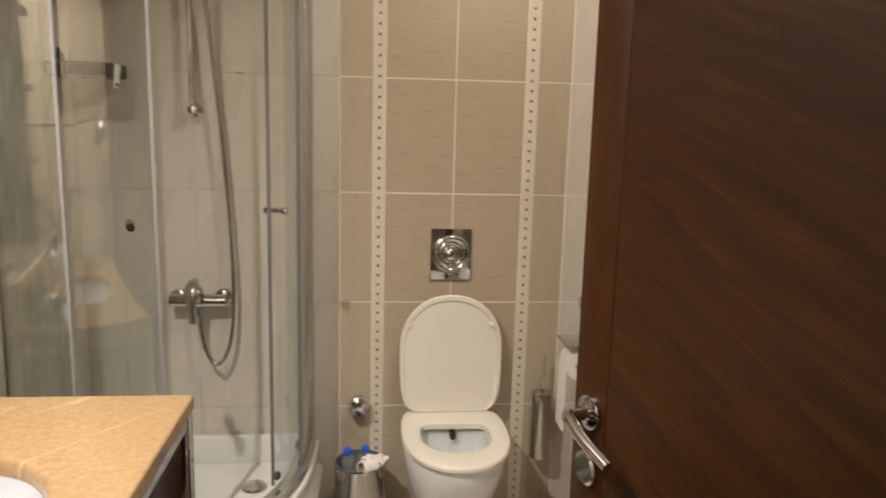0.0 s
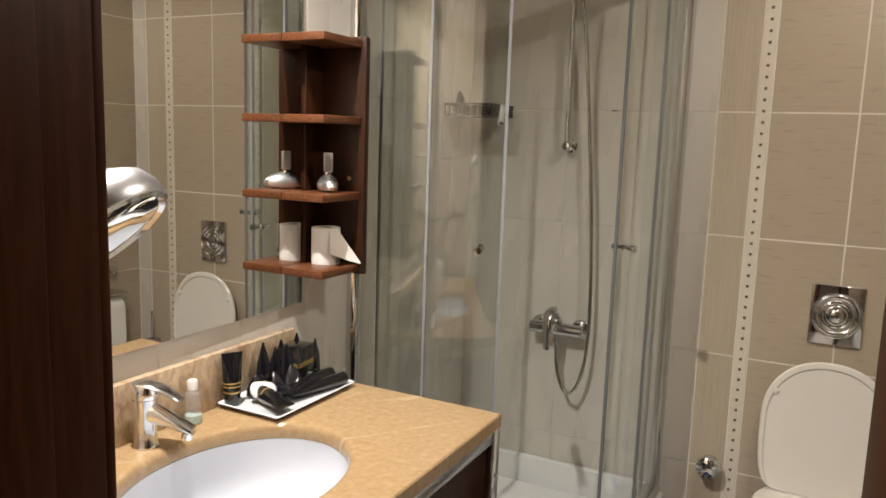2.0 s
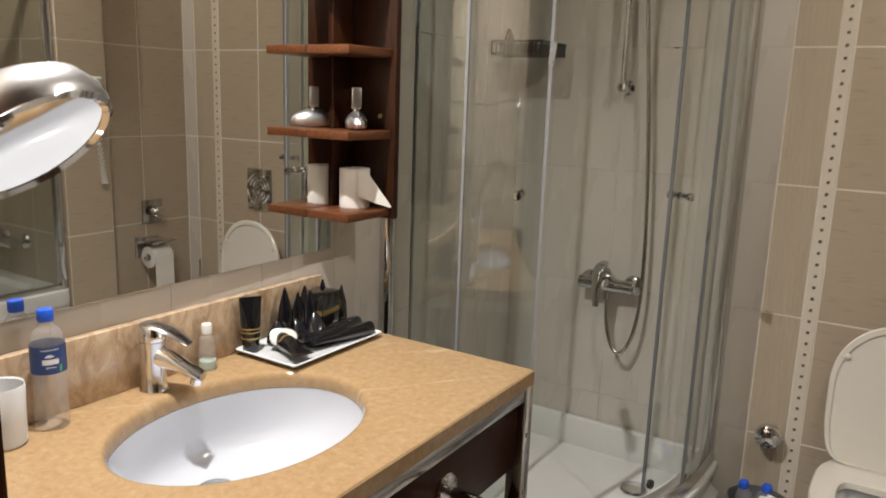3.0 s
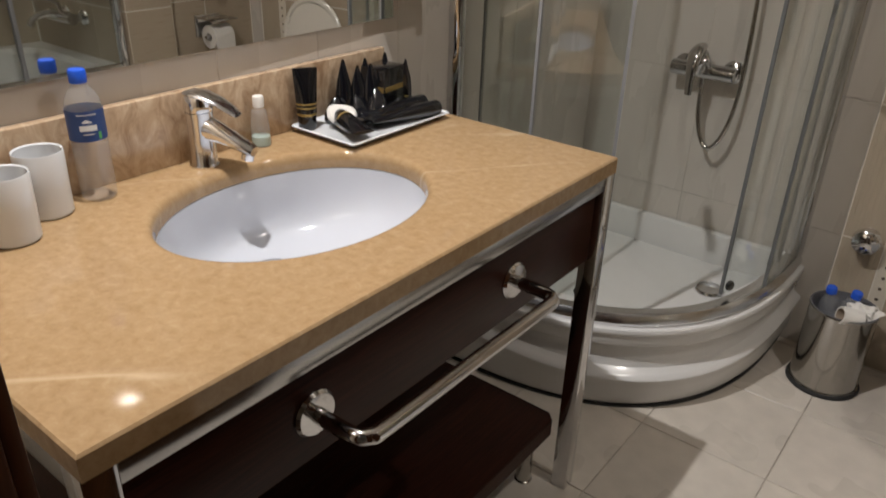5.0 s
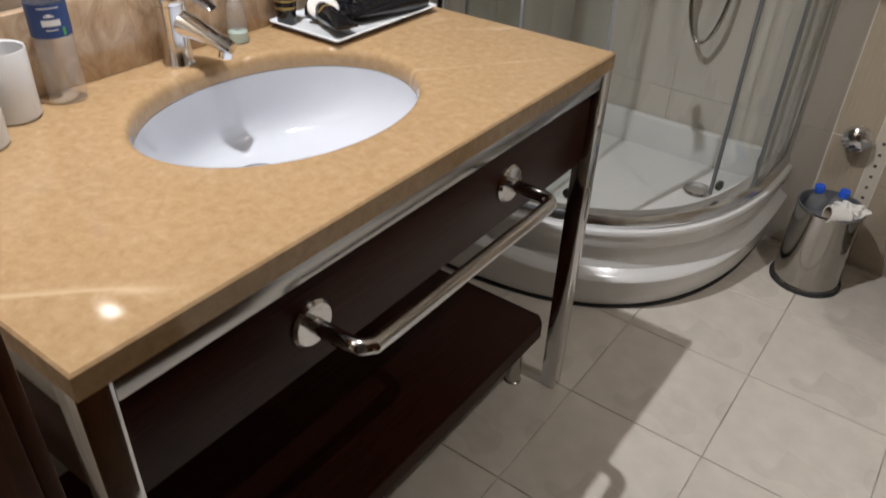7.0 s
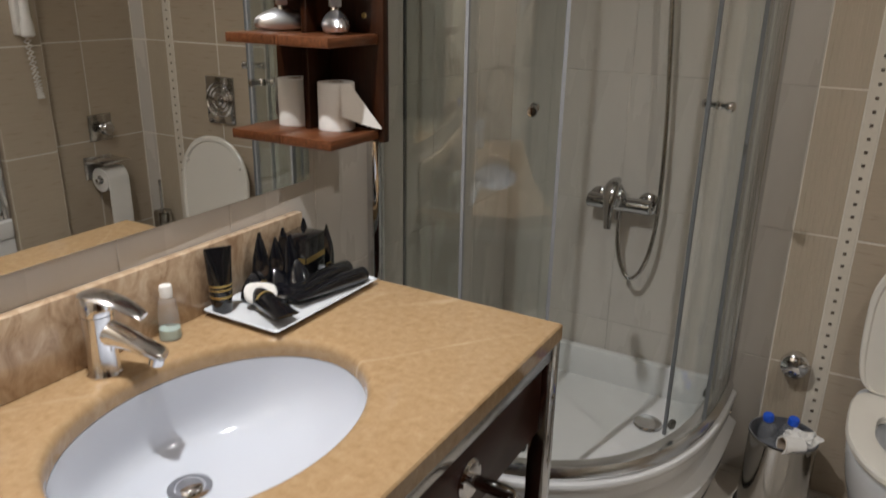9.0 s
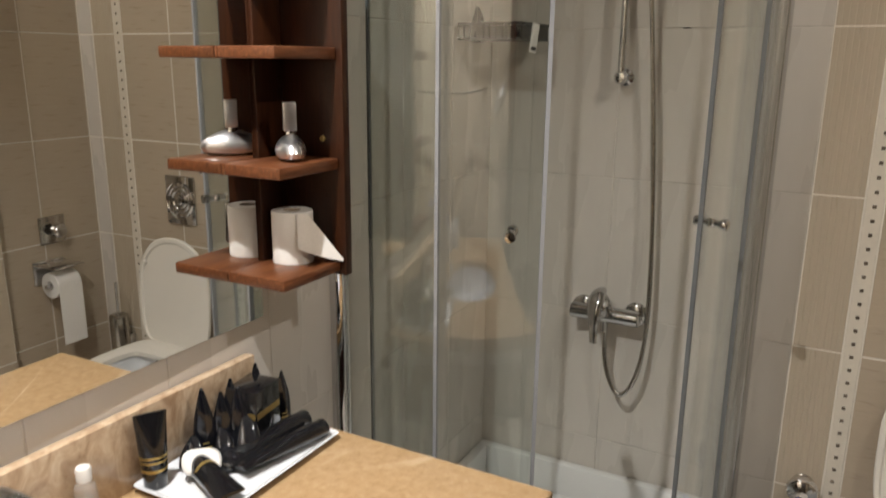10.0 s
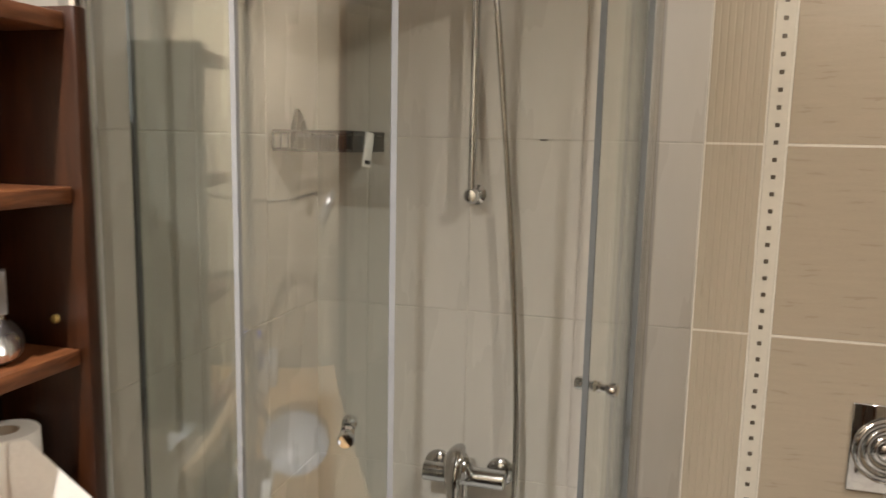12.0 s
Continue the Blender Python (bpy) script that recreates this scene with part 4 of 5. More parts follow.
def tube_bottle(x, y, h=0.115, r=0.0155, turn=0):
    """A squeeze tube standing on its cap."""
    t = thing("lotion_tube", pose(x, y, TZ, 0, 0, turn), "black cosmetic tube with gold bands standing on its cap", "tube", "black toiletries on tray")
    part("cap", lathe([(0, 0), (r * 0.92, 0), (r * 0.95, 0.002), (r * 0.95, 0.024), (0, 0.024)], 24), BLACK_GLOSS, t)
    n = 28
    layers = []
    for k in range(9):
        u = k / 8
        layers.append([(r * (1 + 0.28 * u) * math.cos(a), r * (1 - 0.9 * u ** 1.5) * math.sin(a), 0.0245 + (h - 0.0245) * u) for a in (2 * math.pi * i / n for i in range(n))])
    part("body", loft(layers), BLACK_GLOSS, t)
    for z0, z1 in ((0.030, 0.034), (0.044, 0.047), (0.052, 0.055)):
        u = (z0 - 0.0245) / (h - 0.0245)
        part("gold_band", loft([[((r * (1 + 0.28 * u) + 0.0006) * math.cos(a), (r * (1 - 0.9 * u ** 1.5) + 0.0006) * math.sin(a), z) for a in (2 * math.pi * i / n for i in range(n))] for z in (z0, z1)]), GOLD, t)


tube_bottle(0.050, -1.334, 0.124, 0.0195, 60)


def sachet(x, y, h, w, turn, lean=0.0, z=None):
    """A pointed shiny sachet standing upright."""
    t = thing("sachet", pose(x, y, TZ if z is None else z, lean, 0, turn), "shiny black foil sachet with gold print standing upright", "sachet", "black toiletries on tray")
    layers = []
    n = 20
    for u, a, b in ((0, 0.85, 0.5), (0.1, 1.1, 0.6), (0.35, 1.05, 0.52), (0.6, 0.82, 0.36), (0.85, 0.42, 0.14), (1.0, 0.12, 0.03)):
        layers.append([(w / 2 * a * math.cos(g), w / 2 * b * math.sin(g) + 0.0015 * math.sin(9 * u + g), h * u) for g in (2 * math.pi * i / n for i in range(n))])
    part("pouch", loft(layers), FOIL, t)
    part("print", box(-w * 0.22, w * 0.22, -w * 0.33, -w * 0.305, h * 0.16, h * 0.19, 0.0004, 1), GOLD, t)
    part("print", box(-w * 0.16, w * 0.16, -w * 0.33, -w * 0.305, h * 0.24, h * 0.255, 0.0003, 1), GOLD, t)


sachet(0.058, -1.235, 0.125, 0.036, 55, -3)
sachet(0.070, -1.205, 0.110, 0.036, 60, -2)
sachet(0.086, -1.182, 0.112, 0.040, 50, -4)
sachet(0.050, -1.098, 0.118, 0.036, 60, -2)
sachet(0.088, -1.078, 0.108, 0.034, 70, 3)


def black_box(x, y):
    t = thing("toiletry_box", pose(x, y, TZ, 0, 0, 8), "black cardboard box with a gold band on tray", "box")
    part("carton", box(-0.030, 0.030, -0.036, 0.036, 0, 0.098, 0.0015), BLACK_GLOSS, t)
    part("gold_band", box(0.0302, 0.0308, -0.034, 0.034, 0.052, 0.063, 0), GOLD, t, smooth=False)
    part("gold_band", box(-0.028, 0.028, -0.0368, -0.0362, 0.052, 0.063, 0), GOLD, t, smooth=False)
    part("lid", box(-0.0306, 0.0306, -0.0366, 0.0366, 0.0982, 0.102, 0.001), BLACK_GLOSS, t)


sachet(0.120, -1.196, 0.078, 0.042, 48, -30)
sachet(0.100, -1.225, 0.066, 0.034, 62, -34)
sachet(0.068, -1.272, 0.055, 0.044, 40, -20)
sachet(0.108, -1.262, 0.040, 0.050, 30, -55)
sachet(0.060, -1.172, 0.118, 0.036, 52, -3)
black_box(0.078, -1.138)


def lying_tube(x, y, turn, l=0.13, r=0.0145, band=False):
    t = thing("lotion_tube", pose(x, y, TZ + r + 0.001, 0, 90, turn), "black cosmetic tube with round cap lying on tray", "tube", "black toiletries on tray")
    part("cap", lathe([(0, -l / 2), (r * 0.9, -l / 2), (r, -l / 2 + 0.003), (r, -l / 2 + 0.026), (0, -l / 2 + 0.026)], 24), BLACK_GLOSS, t)
    n = 24
    layers = []
    for k in range(7):
        u = k / 6
        layers.append([(r * (1 - 0.85 * u ** 1.8) * math.cos(a) , r * (1 + 0.25 * u) * math.sin(a), -l / 2 + 0.0265 + (l - 0.0265) * u) for a in (2 * math.pi * i / n for i in range(n))])
    part("body", loft(layers), BLACK_GLOSS, t)
    q = -l / 2 + 0.040
    if band:
        part("gold_band", lathe([(r * 1.01, q), (r * 1.03, q), (r * 1.03, q + 0.007), (r * 1.01, q + 0.007), (r * 1.01, q)], 24), GOLD, t)


lying_tube(0.126, -1.142, 262, 0.150, 0.0175)
lying_tube(0.165, -1.164, 258, 0.180, 0.0165)
lying_tube(0.138, -1.300, -20, 0.124, 0.0195, True)


def wrapped_soap():
    t = thing("wrapped_soap", pose(0.092, -1.280, TZ + 0.022, 46, 10, 60), "white wrapped soap leaning among black tubes", "soap")
    part("bar", lathe([(0, 0.0), (0.022, 0.001), (0.026, 0.005), (0.026, 0.011), (0.022, 0.015), (0, 0.016)], 28, sx=1.2, sy=0.8, power=3), PLASTIC_WHITE, t)
    c = thing("plastic_sachet", pose(0.116, -1.236, TZ + 0.001, 0, 10, 30), "clear crinkled plastic wrapper lying on tray", "wrapper")
    bm = bmesh.new()
    bmesh.ops.create_icosphere(bm, subdivisions=3, radius=1)
    for v in bm.verts:
        v.co *= 0.8 + 0.45 * noise.noise(v.co * 2.6)
        v.co = Vector((v.co.x * 0.040, v.co.y * 0.030, max(0, v.co.z * 0.5 + 0.5) * 0.030))
    part("film", bm, FOIL, c)


wrapped_soap()


def water_bottle():
    t = thing("water_bottle", pose(0.056, -1.788, VZ) @ Matrix.Scale(0.86, 4), "clear plastic water bottle with blue cap and navy label", "bottle")
    prof = [(0, 0.004), (0.018, 0.001), (0.027, 0.0008), (0.031, 0.006), (0.0315, 0.03)]
    for i in range(5):
        z = 0.035 + i * 0.018
        prof += [(0.0318, z), (0.0308, z + 0.009)]
    prof += [(0.0318, 0.126), (0.0318, 0.170), (0.031, 0.180), (0.026, 0.194), (0.017, 0.206), (0.0125, 0.214), (0.0125, 0.224), (0, 0.224)]
    part("body", lathe(prof, 40), CLEAR, t, "clear ribbed plastic body")
    part("label", lathe([(0.0322, 0.116), (0.0324, 0.116), (0.0324, 0.171), (0.0322, 0.171), (0.0322, 0.116)], 40), LABEL_BLUE, t, "navy paper label")
    # plain bars stand for the printing
    for z0, z1, a0, a1, mat in ((0.136, 0.146, -66, -14, LABEL_WHITE), (0.129, 0.1305, -58, -24, LABEL_WHITE), (0.164, 0.1655, -70, -10, LABEL_WHITE), (0.1505, 0.153, -56, -28, LABEL_WHITE), (0.153, 0.1555, -50, -36, LABEL_WHITE), (0.119, 0.132, -12, -3, LABEL_GREEN)):
        part("print", arc_wall(0.0325, 0.0328, -a0 - 18, -a1 - 18, z0, z1, 4), mat, t)
    part("cap", lathe([(0, 0.216), (0.0145, 0.216), (0.0152, 0.220), (0.0150, 0.236), (0.0135, 0.239), (0, 0.239)], 36), BLUE, t, "blue screw cap")


water_bottle()


def cup(x, y):
    t = thing("tooth_mug", pose(x, y, VZ), "plain white ceramic tooth mug on the worktop", "mug", "tooth mugs")
    part("body", lathe([(0, 0.0006), (0.032, 0.0006), (0.0345, 0.004), (0.0352, 0.05), (0.0360, 0.099), (0.0352, 0.101), (0.0332, 0.099), (0.0322, 0.05), (0.031, 0.010), (0, 0.008)], 48), CERAMIC, t)


cup(0.062, -1.872)
cup(0.116, -1.948)


def shampoo():
    t = thing("shampoo_bottle", pose(0.048, -1.452, VZ), "small clear bottle with white cap and green lotion", "bottle")
    part("body", lathe([(0, 0.0006), (0.019, 0.0006), (0.0195, 0.004), (0.0165, 0.05), (0.0145, 0.068), (0.009, 0.074), (0.009, 0.078), (0, 0.078)], 28), CLEAR, t)
    part("lotion", lathe([(0, 0.002), (0.0178, 0.002), (0.0175, 0.019), (0, 0.019)], 28), LOTION, t, "pale green lotion")
    part("cap", lathe([(0, 0.076), (0.0105, 0.076), (0.0108, 0.094), (0.0095, 0.097), (0, 0.097)], 28), PLASTIC_WHITE, t, "white ribbed cap")


shampoo()


# ---- things on the wall shelf ----
def paper_roll():
    t = thing("toilet_paper", pose(0.058, -0.990, 1.1465), "white toilet paper roll with loose end on shelf", "toilet paper")
    part("roll", lathe([(0.016, 0.0), (0.0375, 0.0), (0.038, 0.002), (0.038, 0.094), (0.037, 0.096), (0.016, 0.096), (0.016, 0.0)], 48), PAPER, t)
    part("core", lathe([(0.0145, 0.001), (0.0158, 0.001), (0.0158, 0.0965), (0.0145, 0.0965), (0.0145, 0.001)], 28), CARD, t, "brown cardboard core")
    bm = bmesh.new()
    n = 12
    top, low = [], []
    for i in range(n + 1):
        u = i / n
        x = 0.030 + 0.054 * u
        y = -0.025 + 0.066 * u - 0.004 * math.sin(math.pi * u)
        zt = 0.0955 - 0.091 * max(0.0, (u - 0.25) / 0.75) ** 1.08
        zb = 0.030 * (1 - u) ** 1.1 + 0.0012
        top.append((x, y, zt))
        low.append((x + 0.003 * (1 - u), y - 0.002, min(zb, zt - 0.003)))
    a = [bm.verts.new(p) for p in top]
    b = [bm.verts.new(p) for p in low]
    c = [bm.verts.new((p[0] + 0.0012, p[1] - 0.0008, p[2])) for p in top]
    d = [bm.verts.new((p[0] + 0.0012, p[1] - 0.0008, p[2])) for p in low]
    for i in range(n):
        bm.faces.new((a[i], a[i + 1], b[i + 1], b[i]))
        bm.faces.new((c[i], d[i], d[i + 1], c[i + 1]))
        bm.faces.new((a[i], c[i], c[i + 1], a[i + 1]))
        bm.faces.new((b[i], b[i + 1], d[i + 1], d[i]))
    part("loose_sheet", bm, PAPER, t)


paper_roll()


def flask():
    t = thing("soap_dispenser", pose(0.073, -1.005, 1.3385, 0, 0, -45), "silver pebble shaped flask with a tall square cap", "flask")
    prof = [(0, 0.0006), (0.7, 0.0006), (0.92, 0.006), (1.0, 0.015), (0.93, 0.025), (0.72, 0.034), (0.45, 0.041), (0.2, 0.046), (0, 0.047)]
    part("body", loft([[(0.058 * max(r, 0.01) * math.cos(a), 0.027 * max(r, 0.01) * math.sin(a), z) for a in (2 * math.pi * k / 36 for k in range(36))] for r, z in prof]), FLASK, t, "polished silver body")
    part("neck", lathe([(0, 0.040), (0.012, 0.040), (0.010, 0.050), (0, 0.050)], 20), CHROME, t)
    part("cap", box(-0.0115, 0.0115, -0.0115, 0.0115, 0.0505, 0.100, 0.0015), FLASK, t, "square brushed silver cap")


flask()


# ---- seen in the mirror: the wall with the paper holder, the telephone and the bathtub ----
def paper_holder():
    t = thing("paper_holder", pose(X1, -0.250, 0.65), "chrome toilet paper holder with a hanging sheet", "paper holder")
    plate = box(-0.008, -0.0005, -0.066, 0.066, -0.01, 0.085, 0.002)
    box(-0.135, -0.008, -0.066, 0.066, 0.073, 0.079, 0.002, bm=plate)
    part("bracket", plate, CHROME, t)
    part("pin", tube([(-0.075, -0.068, 0), (-0.075, 0.068, 0)], 0.008, 14), CHROME, t)
    part("roll", lathe([(0.018, -0.05), (0.050, -0.05), (0.050, 0.05), (0.018, 0.05), (0.018, -0.05)], 40, Matrix.Translation((-0.075, 0, 0)) @ pose(0, 0, 0, 90, 0, 0)), PAPER, t, "white paper roll")
    part("loose_sheet", box(-0.1262, -0.1250, -0.05, 0.05, -0.235, 0.0, 0.0004, 1), PAPER, t)
    v = thing("bidet_valve", pose(X1, -0.217, 0.85), "square chrome wall valve with a round knob", "valve")
    part("plate", box(-0.010, -0.0005, -0.055, 0.055, -0.055, 0.055, 0.004), STEEL, v)
    part("knob", lathe([(0, 0), (0.014, 0), (0.014, 0.02), (0.027, 0.025), (0.027, 0.05), (0.022, 0.055), (0, 0.056)], 28, toward((-0.010, 0, 0), (-1, 0, 0))), CHROME, v)


paper_holder()


def telephone():
    t = thing("wall_telephone", pose(XP, -0.545, 1.34), "white wall telephone with coiled cord on tiled pier", "telephone")
    part("cradle", box(-0.030, -0.0005, -0.030, 0.030, -0.10, 0.11, 0.008, 3), PLASTIC_WHITE, t)
    part("handset", loft([[(-0.045 + d * math.sin(a), w * math.cos(a), z) for a in (2 * math.pi * k / 16 for k in range(16))]
                          for z, w, d in ((-0.105, 0.018, 0.010), (-0.10, 0.025, 0.016), (-0.06, 0.024, 0.015), (-0.04, 0.018, 0.011), (0.05, 0.018, 0.011), (0.07, 0.024, 0.015), (0.11, 0.025, 0.016), (0.118, 0.018, 0.010))]), PLASTIC_WHITE, t)
    pts = []
    for i in range(320):
        u = i / 319
        ang = u * 2 * math.pi * 34
        base = Vector((-0.03, -0.004 + 0.02 * math.sin(u * math.pi * 1.0), -0.105 - 0.22 * math.sin(u * math.pi)))
        if u > 0.5:
            base.y += 0.012
        pts.append(base + Vector((math.cos(ang), math.sin(ang), 0)) * 0.006)
    part("cord", tube(pts, 0.0022, 5), PLASTIC_WHITE, t, "coiled white cord")


telephone()


def bathtub():
    x0, x1, y0, y1, zt = XP + 0.012, 2.455, -2.16, -0.684, 0.58
    t = thing("bathtub", Matrix(), "white acrylic built in bathtub with panelled side", "bathtub")

    def ring(a0, a1, b0, b1, z, r, n=8):
        pts = []
        for cx, cy, q in ((a1 - r, b1 - r, 0), (a0 + r, b1 - r, 90), (a0 + r, b0 + r, 180), (a1 - r, b0 + r, 270)):
            for k in range(n):
                g = radians(q + 90 * k / (n - 1))
                pts.append((cx + r * math.cos(g), cy + r * math.sin(g), z))
        return pts

    part("shell", loft([ring(x0, x1, y0, y1, zt - 0.07, 0.012), ring(x0 - 0.006, x1, y0, y1, zt - 0.05, 0.015), ring(x0 - 0.006, x1, y0, y1, zt - 0.006, 0.015), ring(x0, x1, y0, y1, zt, 0.015),
                        ring(x0 + 0.06, x1 - 0.06, y0 + 0.07, y1 - 0.07, zt, 0.12), ring(x0 + 0.075, x1 - 0.075, y0 + 0.09, y1 - 0.09, zt - 0.02, 0.12),
                        ring(x0 + 0.12, x1 - 0.12, y0 + 0.16, y1 - 0.13, 0.20, 0.12), ring(x0 + 0.17, x1 - 0.17, y0 + 0.22, y1 - 0.18, 0.16, 0.10)], cap0=False), ACRYLIC, t)
    part("side_panel", box(x0 + 0.008, x0 + 0.03, y0, y1, 0, zt - 0.071, 0.003), ACRYLIC, t)
    s = thing("bath_screen", Matrix(), "clear glass bath screen in chrome frame standing on tub rim", "bath screen")
    for a, b in ((-1.09, -0.715), (-1.50, -1.105)):
        part("pane", box(XP + 0.028, XP + 0.034, a, b, zt + 0.02, 2.02, 0.0008, 1), GLASS, s)
    part("wall_profile", box(XP + 0.016, XP + 0.046, -0.715, -0.6845, zt + 0.001, 2.04, 0.003), CHROME, s)
    part("upright", box(XP + 0.020, XP + 0.042, -1.105, -1.09, zt + 0.001, 2.04, 0.003), SEAL, s)
    part("bottom_rail", box(XP + 0.016, XP + 0.046, -1.50, -0.7155, zt + 0.001, zt + 0.02, 0.003), ALU, s)
    part("top_rail", box(XP + 0.016, XP + 0.046, -1.50, -0.7155, 2.0205, 2.04, 0.003), ALU, s)
    m = thing("bath_mixer", pose(2.10, -0.68, 0.74), "chrome bath mixer with spout on tiled wall", "bath mixer")
    part("body", tube([(-0.095, -0.06, 0), (0.095, -0.06, 0)], 0.024, 22), CHROME, m)
    for x in (-0.075, 0.075):
        part("wall_rose", lathe([(0, 0.0005), (0.034, 0.0005), (0.030, 0.010), (0.014, 0.014), (0.014, 0.05), (0, 0.05)], 24, pose(x, 0, 0, 90, 0, 0)), CHROME, m)
    part("spout", tube(smooth_path([(0, -0.06, 0.0), (0, -0.11, 0.02), (0, -0.17, 0.01), (0, -0.20, -0.02)]), 0.014, 16), CHROME, m)
    part("lever", tube(smooth_path([(0, -0.06, 0.02), (0, -0.07, 0.06), (0, -0.13, 0.09)]), 0.013, 16, flat=0.6), CHROME, m)


bathtub()


# ---- tiles ----
TILE_MESHES = {}


def tile_mesh(w, h, mat, ribs=0):
    key = (round(w, 4), round(h, 4), mat.name, ribs)
    if key not in TILE_MESHES:
        bm = bmesh.new()
        e = 0.0015
        if ribs:
            xs, zs = [], []
            for i in range(ribs):
                a, b = i / ribs * w, (i + 1) / ribs * w
                xs += [a + 0.0008, a + 0.0025, b - 0.0025, b - 0.0008]
                zs += [0.0007, 0.0, 0.0, 0.0007]
            lo = [bm.verts.new((x, z, 0)) for x, z in zip(xs, zs)]
            hi = [bm.verts.new((x, z, h)) for x, z in zip(xs, zs)]
            for i in range(len(xs) - 1):
                bm.faces.new((lo[i], lo[i + 1], hi[i + 1], hi[i]))
        else:
            back = [bm.verts.new(p) for p in ((0, T, 0), (w, T, 0), (w, T, h), (0, T, h))]
            mid = [bm.verts.new(p) for p in ((0, e, 0), (w, e, 0), (w, e, h), (0, e, h))]
            top = [bm.verts.new(p) for p in ((e, 0, e), (w - e, 0, e), (w - e, 0, h - e), (e, 0, h - e))]
            for a, b in ((back, mid), (mid, top)):
                for i in range(4):
                    bm.faces.new((a[i], a[(i + 1) % 4], b[(i + 1) % 4], b[i]))
            bm.faces.new(top)
        bmesh.ops.recalc_face_normals(bm, faces=bm.faces)
        if not ribs and top[0].link_faces[0].normal.length and bm.faces[-1].normal.y > 0:
            bmesh.ops.reverse_faces(bm, faces=bm.faces[:])
        me = bpy.data.meshes.new("tile")
        bm.to_mesh(me)
        bm.free()
        me.materials.append(mat)
        TILE_MESHES[key] = me
    return TILE_MESHES[key]


def tile_wall(parent, origin, turn, columns, rows, gap):
    """Columns: (from, to, material, ribs) along the wall; local x runs along it, local -y faces the room."""
    for x0, x1, mat, ribs in columns:
        for z0, z1 in rows:
            ob = new("tile", tile_mesh(x1 - x0 - gap, z1 - z0 - gap, mat, ribs))
            ob.matrix_basis = Matrix.Translation(origin) @ pose(0, 0, 0, 0, 0, turn) @ Matrix.Translation((x0 + gap / 2, 0, z0 + gap / 2))
            ob.parent = parent


ROWS = [(0.4 * i, min(CEIL, 0.4 * i + 0.4)) for i in range(6)]
shower_cols = [(a, b, TILE_PLAIN, 0) for a, b in ((0.0, 0.132), (0.132, 0.382), (0.382, 0.632), (0.632, 0.882))]
feature_cols = [(0.882, 1.000, TILE_RIB, 8), (1.041, 1.288, TILE_BROWN, 0), (1.288, 1.536, TILE_BROWN, 0), (1.577, 1.700, TILE_RIB, 8), (1.700, X1, TILE_PLAIN, 0)]
part("grout_bed", box(0.0, 0.882, J - 0.0003, J + 0.002, 0, CEIL, 0), GROUT_DARK, wall_north, smooth=False)
tile_wall(wall_north, (0, 0, 0), 0, shower_cols, ROWS, 0.0015)
tile_wall(wall_north, (0, 0, 0), 0, feature_cols, ROWS, 0.0046)
bm = bmesh.new()
f_ = bm.faces.new([bm.verts.new((0.545 + dx, 0, 1.6003 + dz)) for dx, dz in ((-0.011, 0.0), (-0.006, -0.0022), (0.003, -0.0026), (0.012, -0.0006), (0.006, 0.0012), (-0.004, 0.0010))])
ext = bmesh.ops.extrude_face_region(bm, geom=[f_])
bmesh.ops.translate(bm, verts=[v for v in ext["geom"] if isinstance(v, bmesh.types.BMVert)], vec=(0, -0.0006, 0))
part("chipped_joint", bm, DARK, wall_north, "dark chipped bit of joint")
ys = [0.0, 0.25, 0.50, 0.75, 1.0, 1.25, 1.5, 1.75, 2.0, -YD]
tile_wall(wall_west, (0, YD, 0), 90, [(-YD - b, -YD - a, TILE_PLAIN, 0) for a, b in zip(ys, ys[1:])], ROWS, 0.0015)
tile_wall(wall_recess, (X1, 0, 0), -90, [(0.0, 0.25, TILE_BROWN, 0), (0.25, 0.47, TILE_BROWN, 0)], ROWS, 0.004)
tile_wall(wall_pier, (XP, -0.47, 0), -90, [(0.0, 0.21, TILE_BROWN, 0)], ROWS, 0.004)
tile_wall(wall_pier, (X1, -0.47, 0), 180, [(0.0, X1 - XP, TILE_BROWN, 0)], ROWS, 0.004)
tile_wall(wall_tub_end, (XP, -0.68, 0), 0, [(0.25 * i, 0.25 * i + 0.25, TILE_BROWN, 0) for i in range(3)], ROWS, 0.004)
tile_wall(wall_tub_side, (2.46, -0.68, 0), -90, [(0.25 * i, 0.25 * i + 0.25, TILE_BROWN, 0) for i in range(6)], ROWS, 0.004)

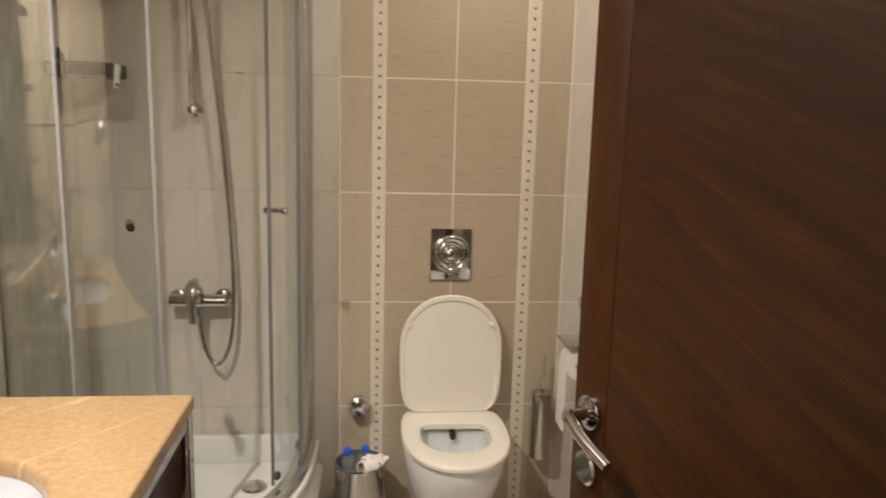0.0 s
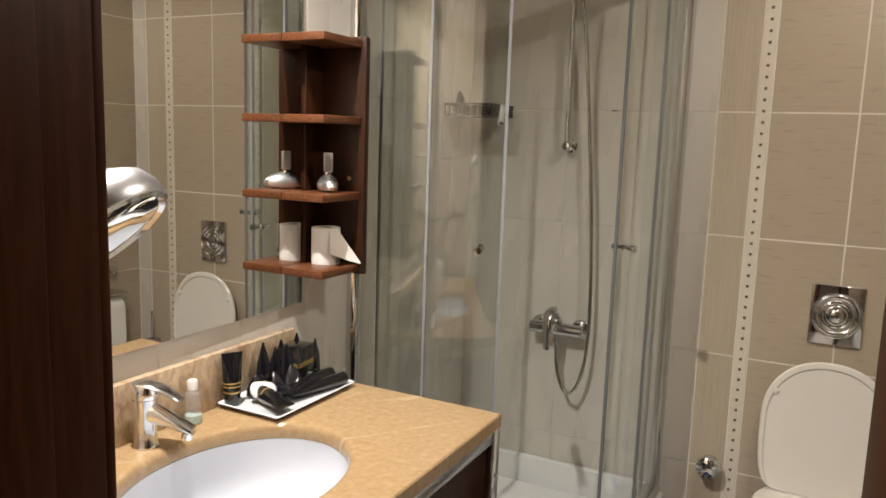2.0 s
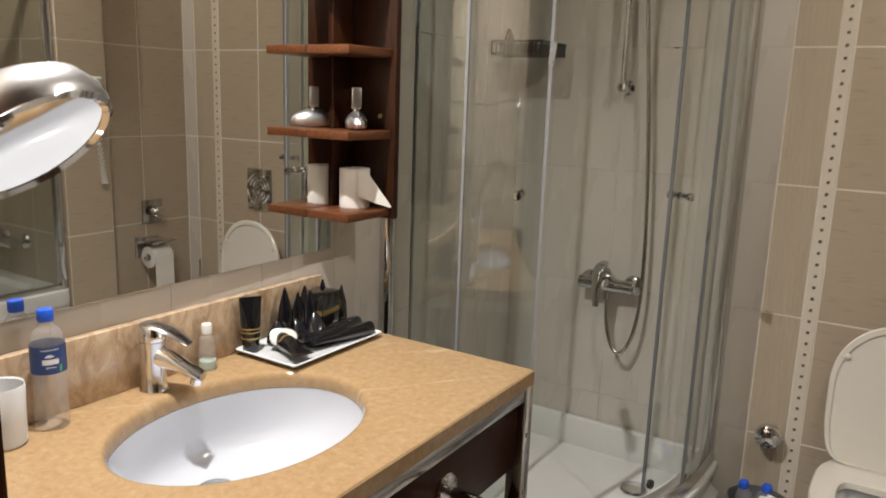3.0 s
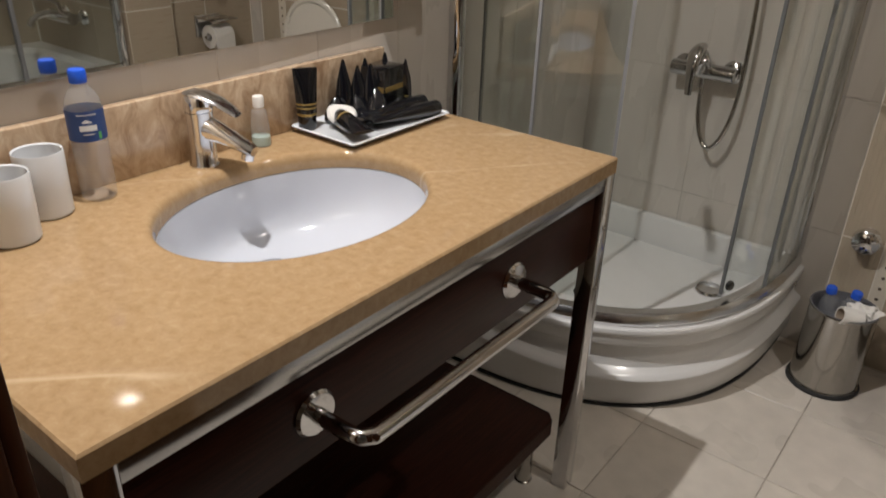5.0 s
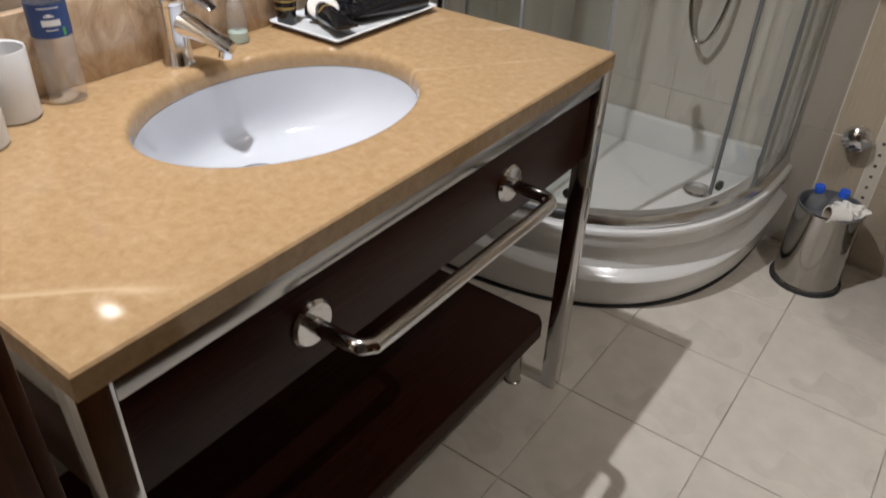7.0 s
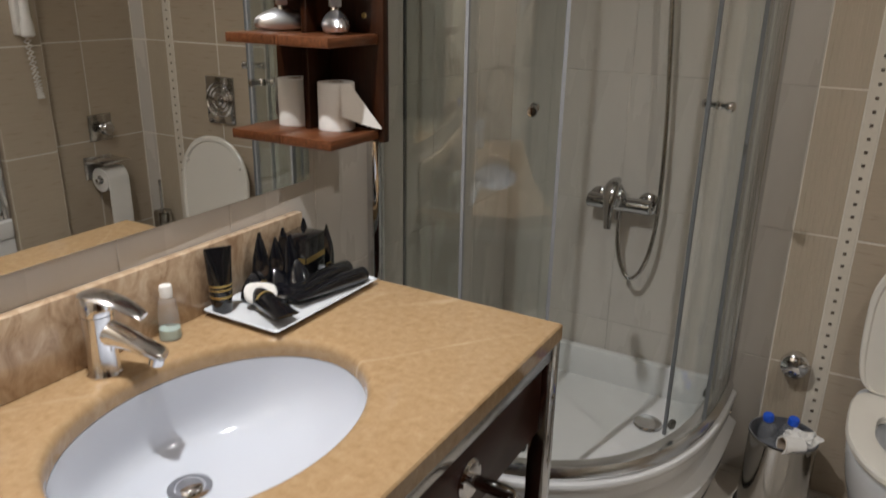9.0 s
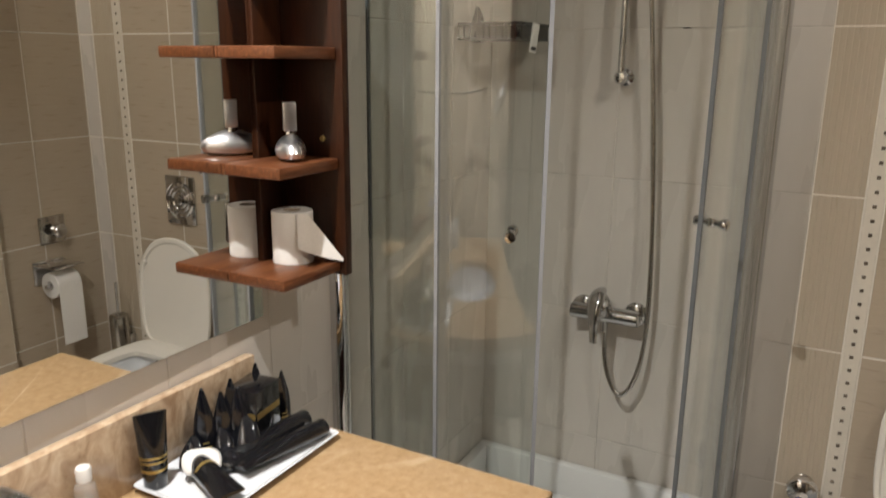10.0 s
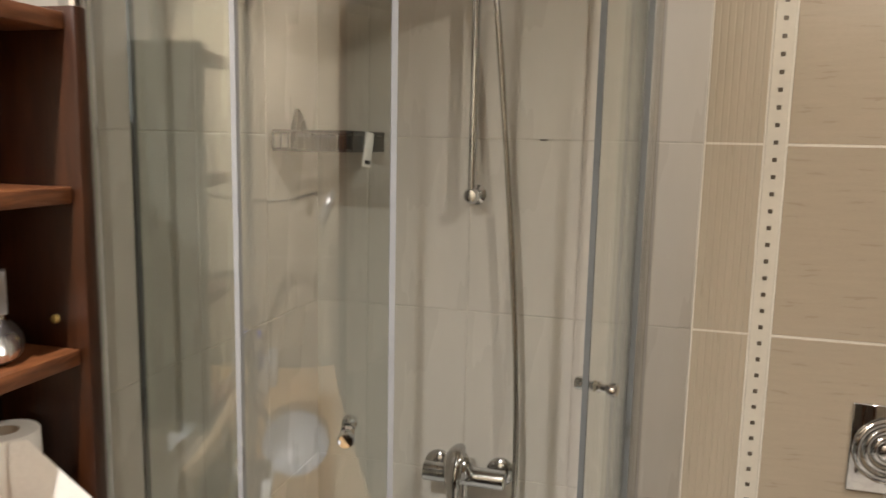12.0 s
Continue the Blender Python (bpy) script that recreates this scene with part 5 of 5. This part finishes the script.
def south_columns(edges):
    """Along the door wall, counted from its far end back towards the vanity."""
    return [(a, b, TILE_BROWN, 0) for a, b in zip(edges, edges[1:])]


tile_wall(wall_south_a, (DOOR_L - 0.03, YD, 0), 180, south_columns([0.0, 0.25, 0.50, DOOR_L - 0.03]), ROWS, 0.004)
tile_wall(wall_south_b, (2.46, YD, 0), 180, south_columns([0.0, 0.25, 0.50, 0.75, 2.46 - DOOR_R - 0.03]), ROWS, 0.004)
tile_wall(wall_south_c, (DOOR_R + 0.03, YD, 0), 180, south_columns([0.0, 0.25, 0.50, DOOR_R - DOOR_L + 0.06]), [(DOOR_H + 0.03, CEIL)], 0.004)


def border_strip(x):
    b = part("border_strip", box(x + 0.001, x + 0.040, -0.001, T, 0, CEIL, 0.001, 1), BORDER, wall_north)
    bm = box(-0.0045, 0.0045, -0.0022, -0.0005, -0.0045, 0.0045, 0.001, 1)
    first = part("mosaic_dot", bm, DOT, b, at=pose(x + 0.0205, 0, 0.02))
    for i in range(1, 68):
        ob = new("mosaic_dot", first.data)
        ob.matrix_basis = pose(x + 0.0205, 0, 0.02 + 0.0352 * i)
        ob.parent = b


border_strip(1.000)
border_strip(1.5365)

# floor tiles
FT, FG = 1 / 3, 0.0022
FLOOR_MESHES = {}
for i in range(-3, 5):
    for j in range(-5, 3):
        x0, x1 = max(0.0, 0.965 + FT * i), min(2.46, 0.965 + FT * (i + 1))
        y0, y1 = max(YD - 0.06, -0.70 + FT * j), min(0.0, -0.70 + FT * (j + 1))
        if x1 - x0 < 0.02 or y1 - y0 < 0.02:
            continue
        key = (round(x1 - x0, 3), round(y1 - y0, 3))
        if key not in FLOOR_MESHES:
            bm = box(0, key[0] - FG, 0, key[1] - FG, -0.006, 0, 0.0012, 1)
            me = bpy.data.meshes.new("floor_tile")
            bm.to_mesh(me)
            bm.free()
            me.materials.append(FLOOR_TILE)
            FLOOR_MESHES[key] = me
        ob = new("floor_tile", FLOOR_MESHES[key])
        ob.matrix_basis = pose(x0 + FG / 2, y0 + FG / 2, 0)
        ob.parent = floor
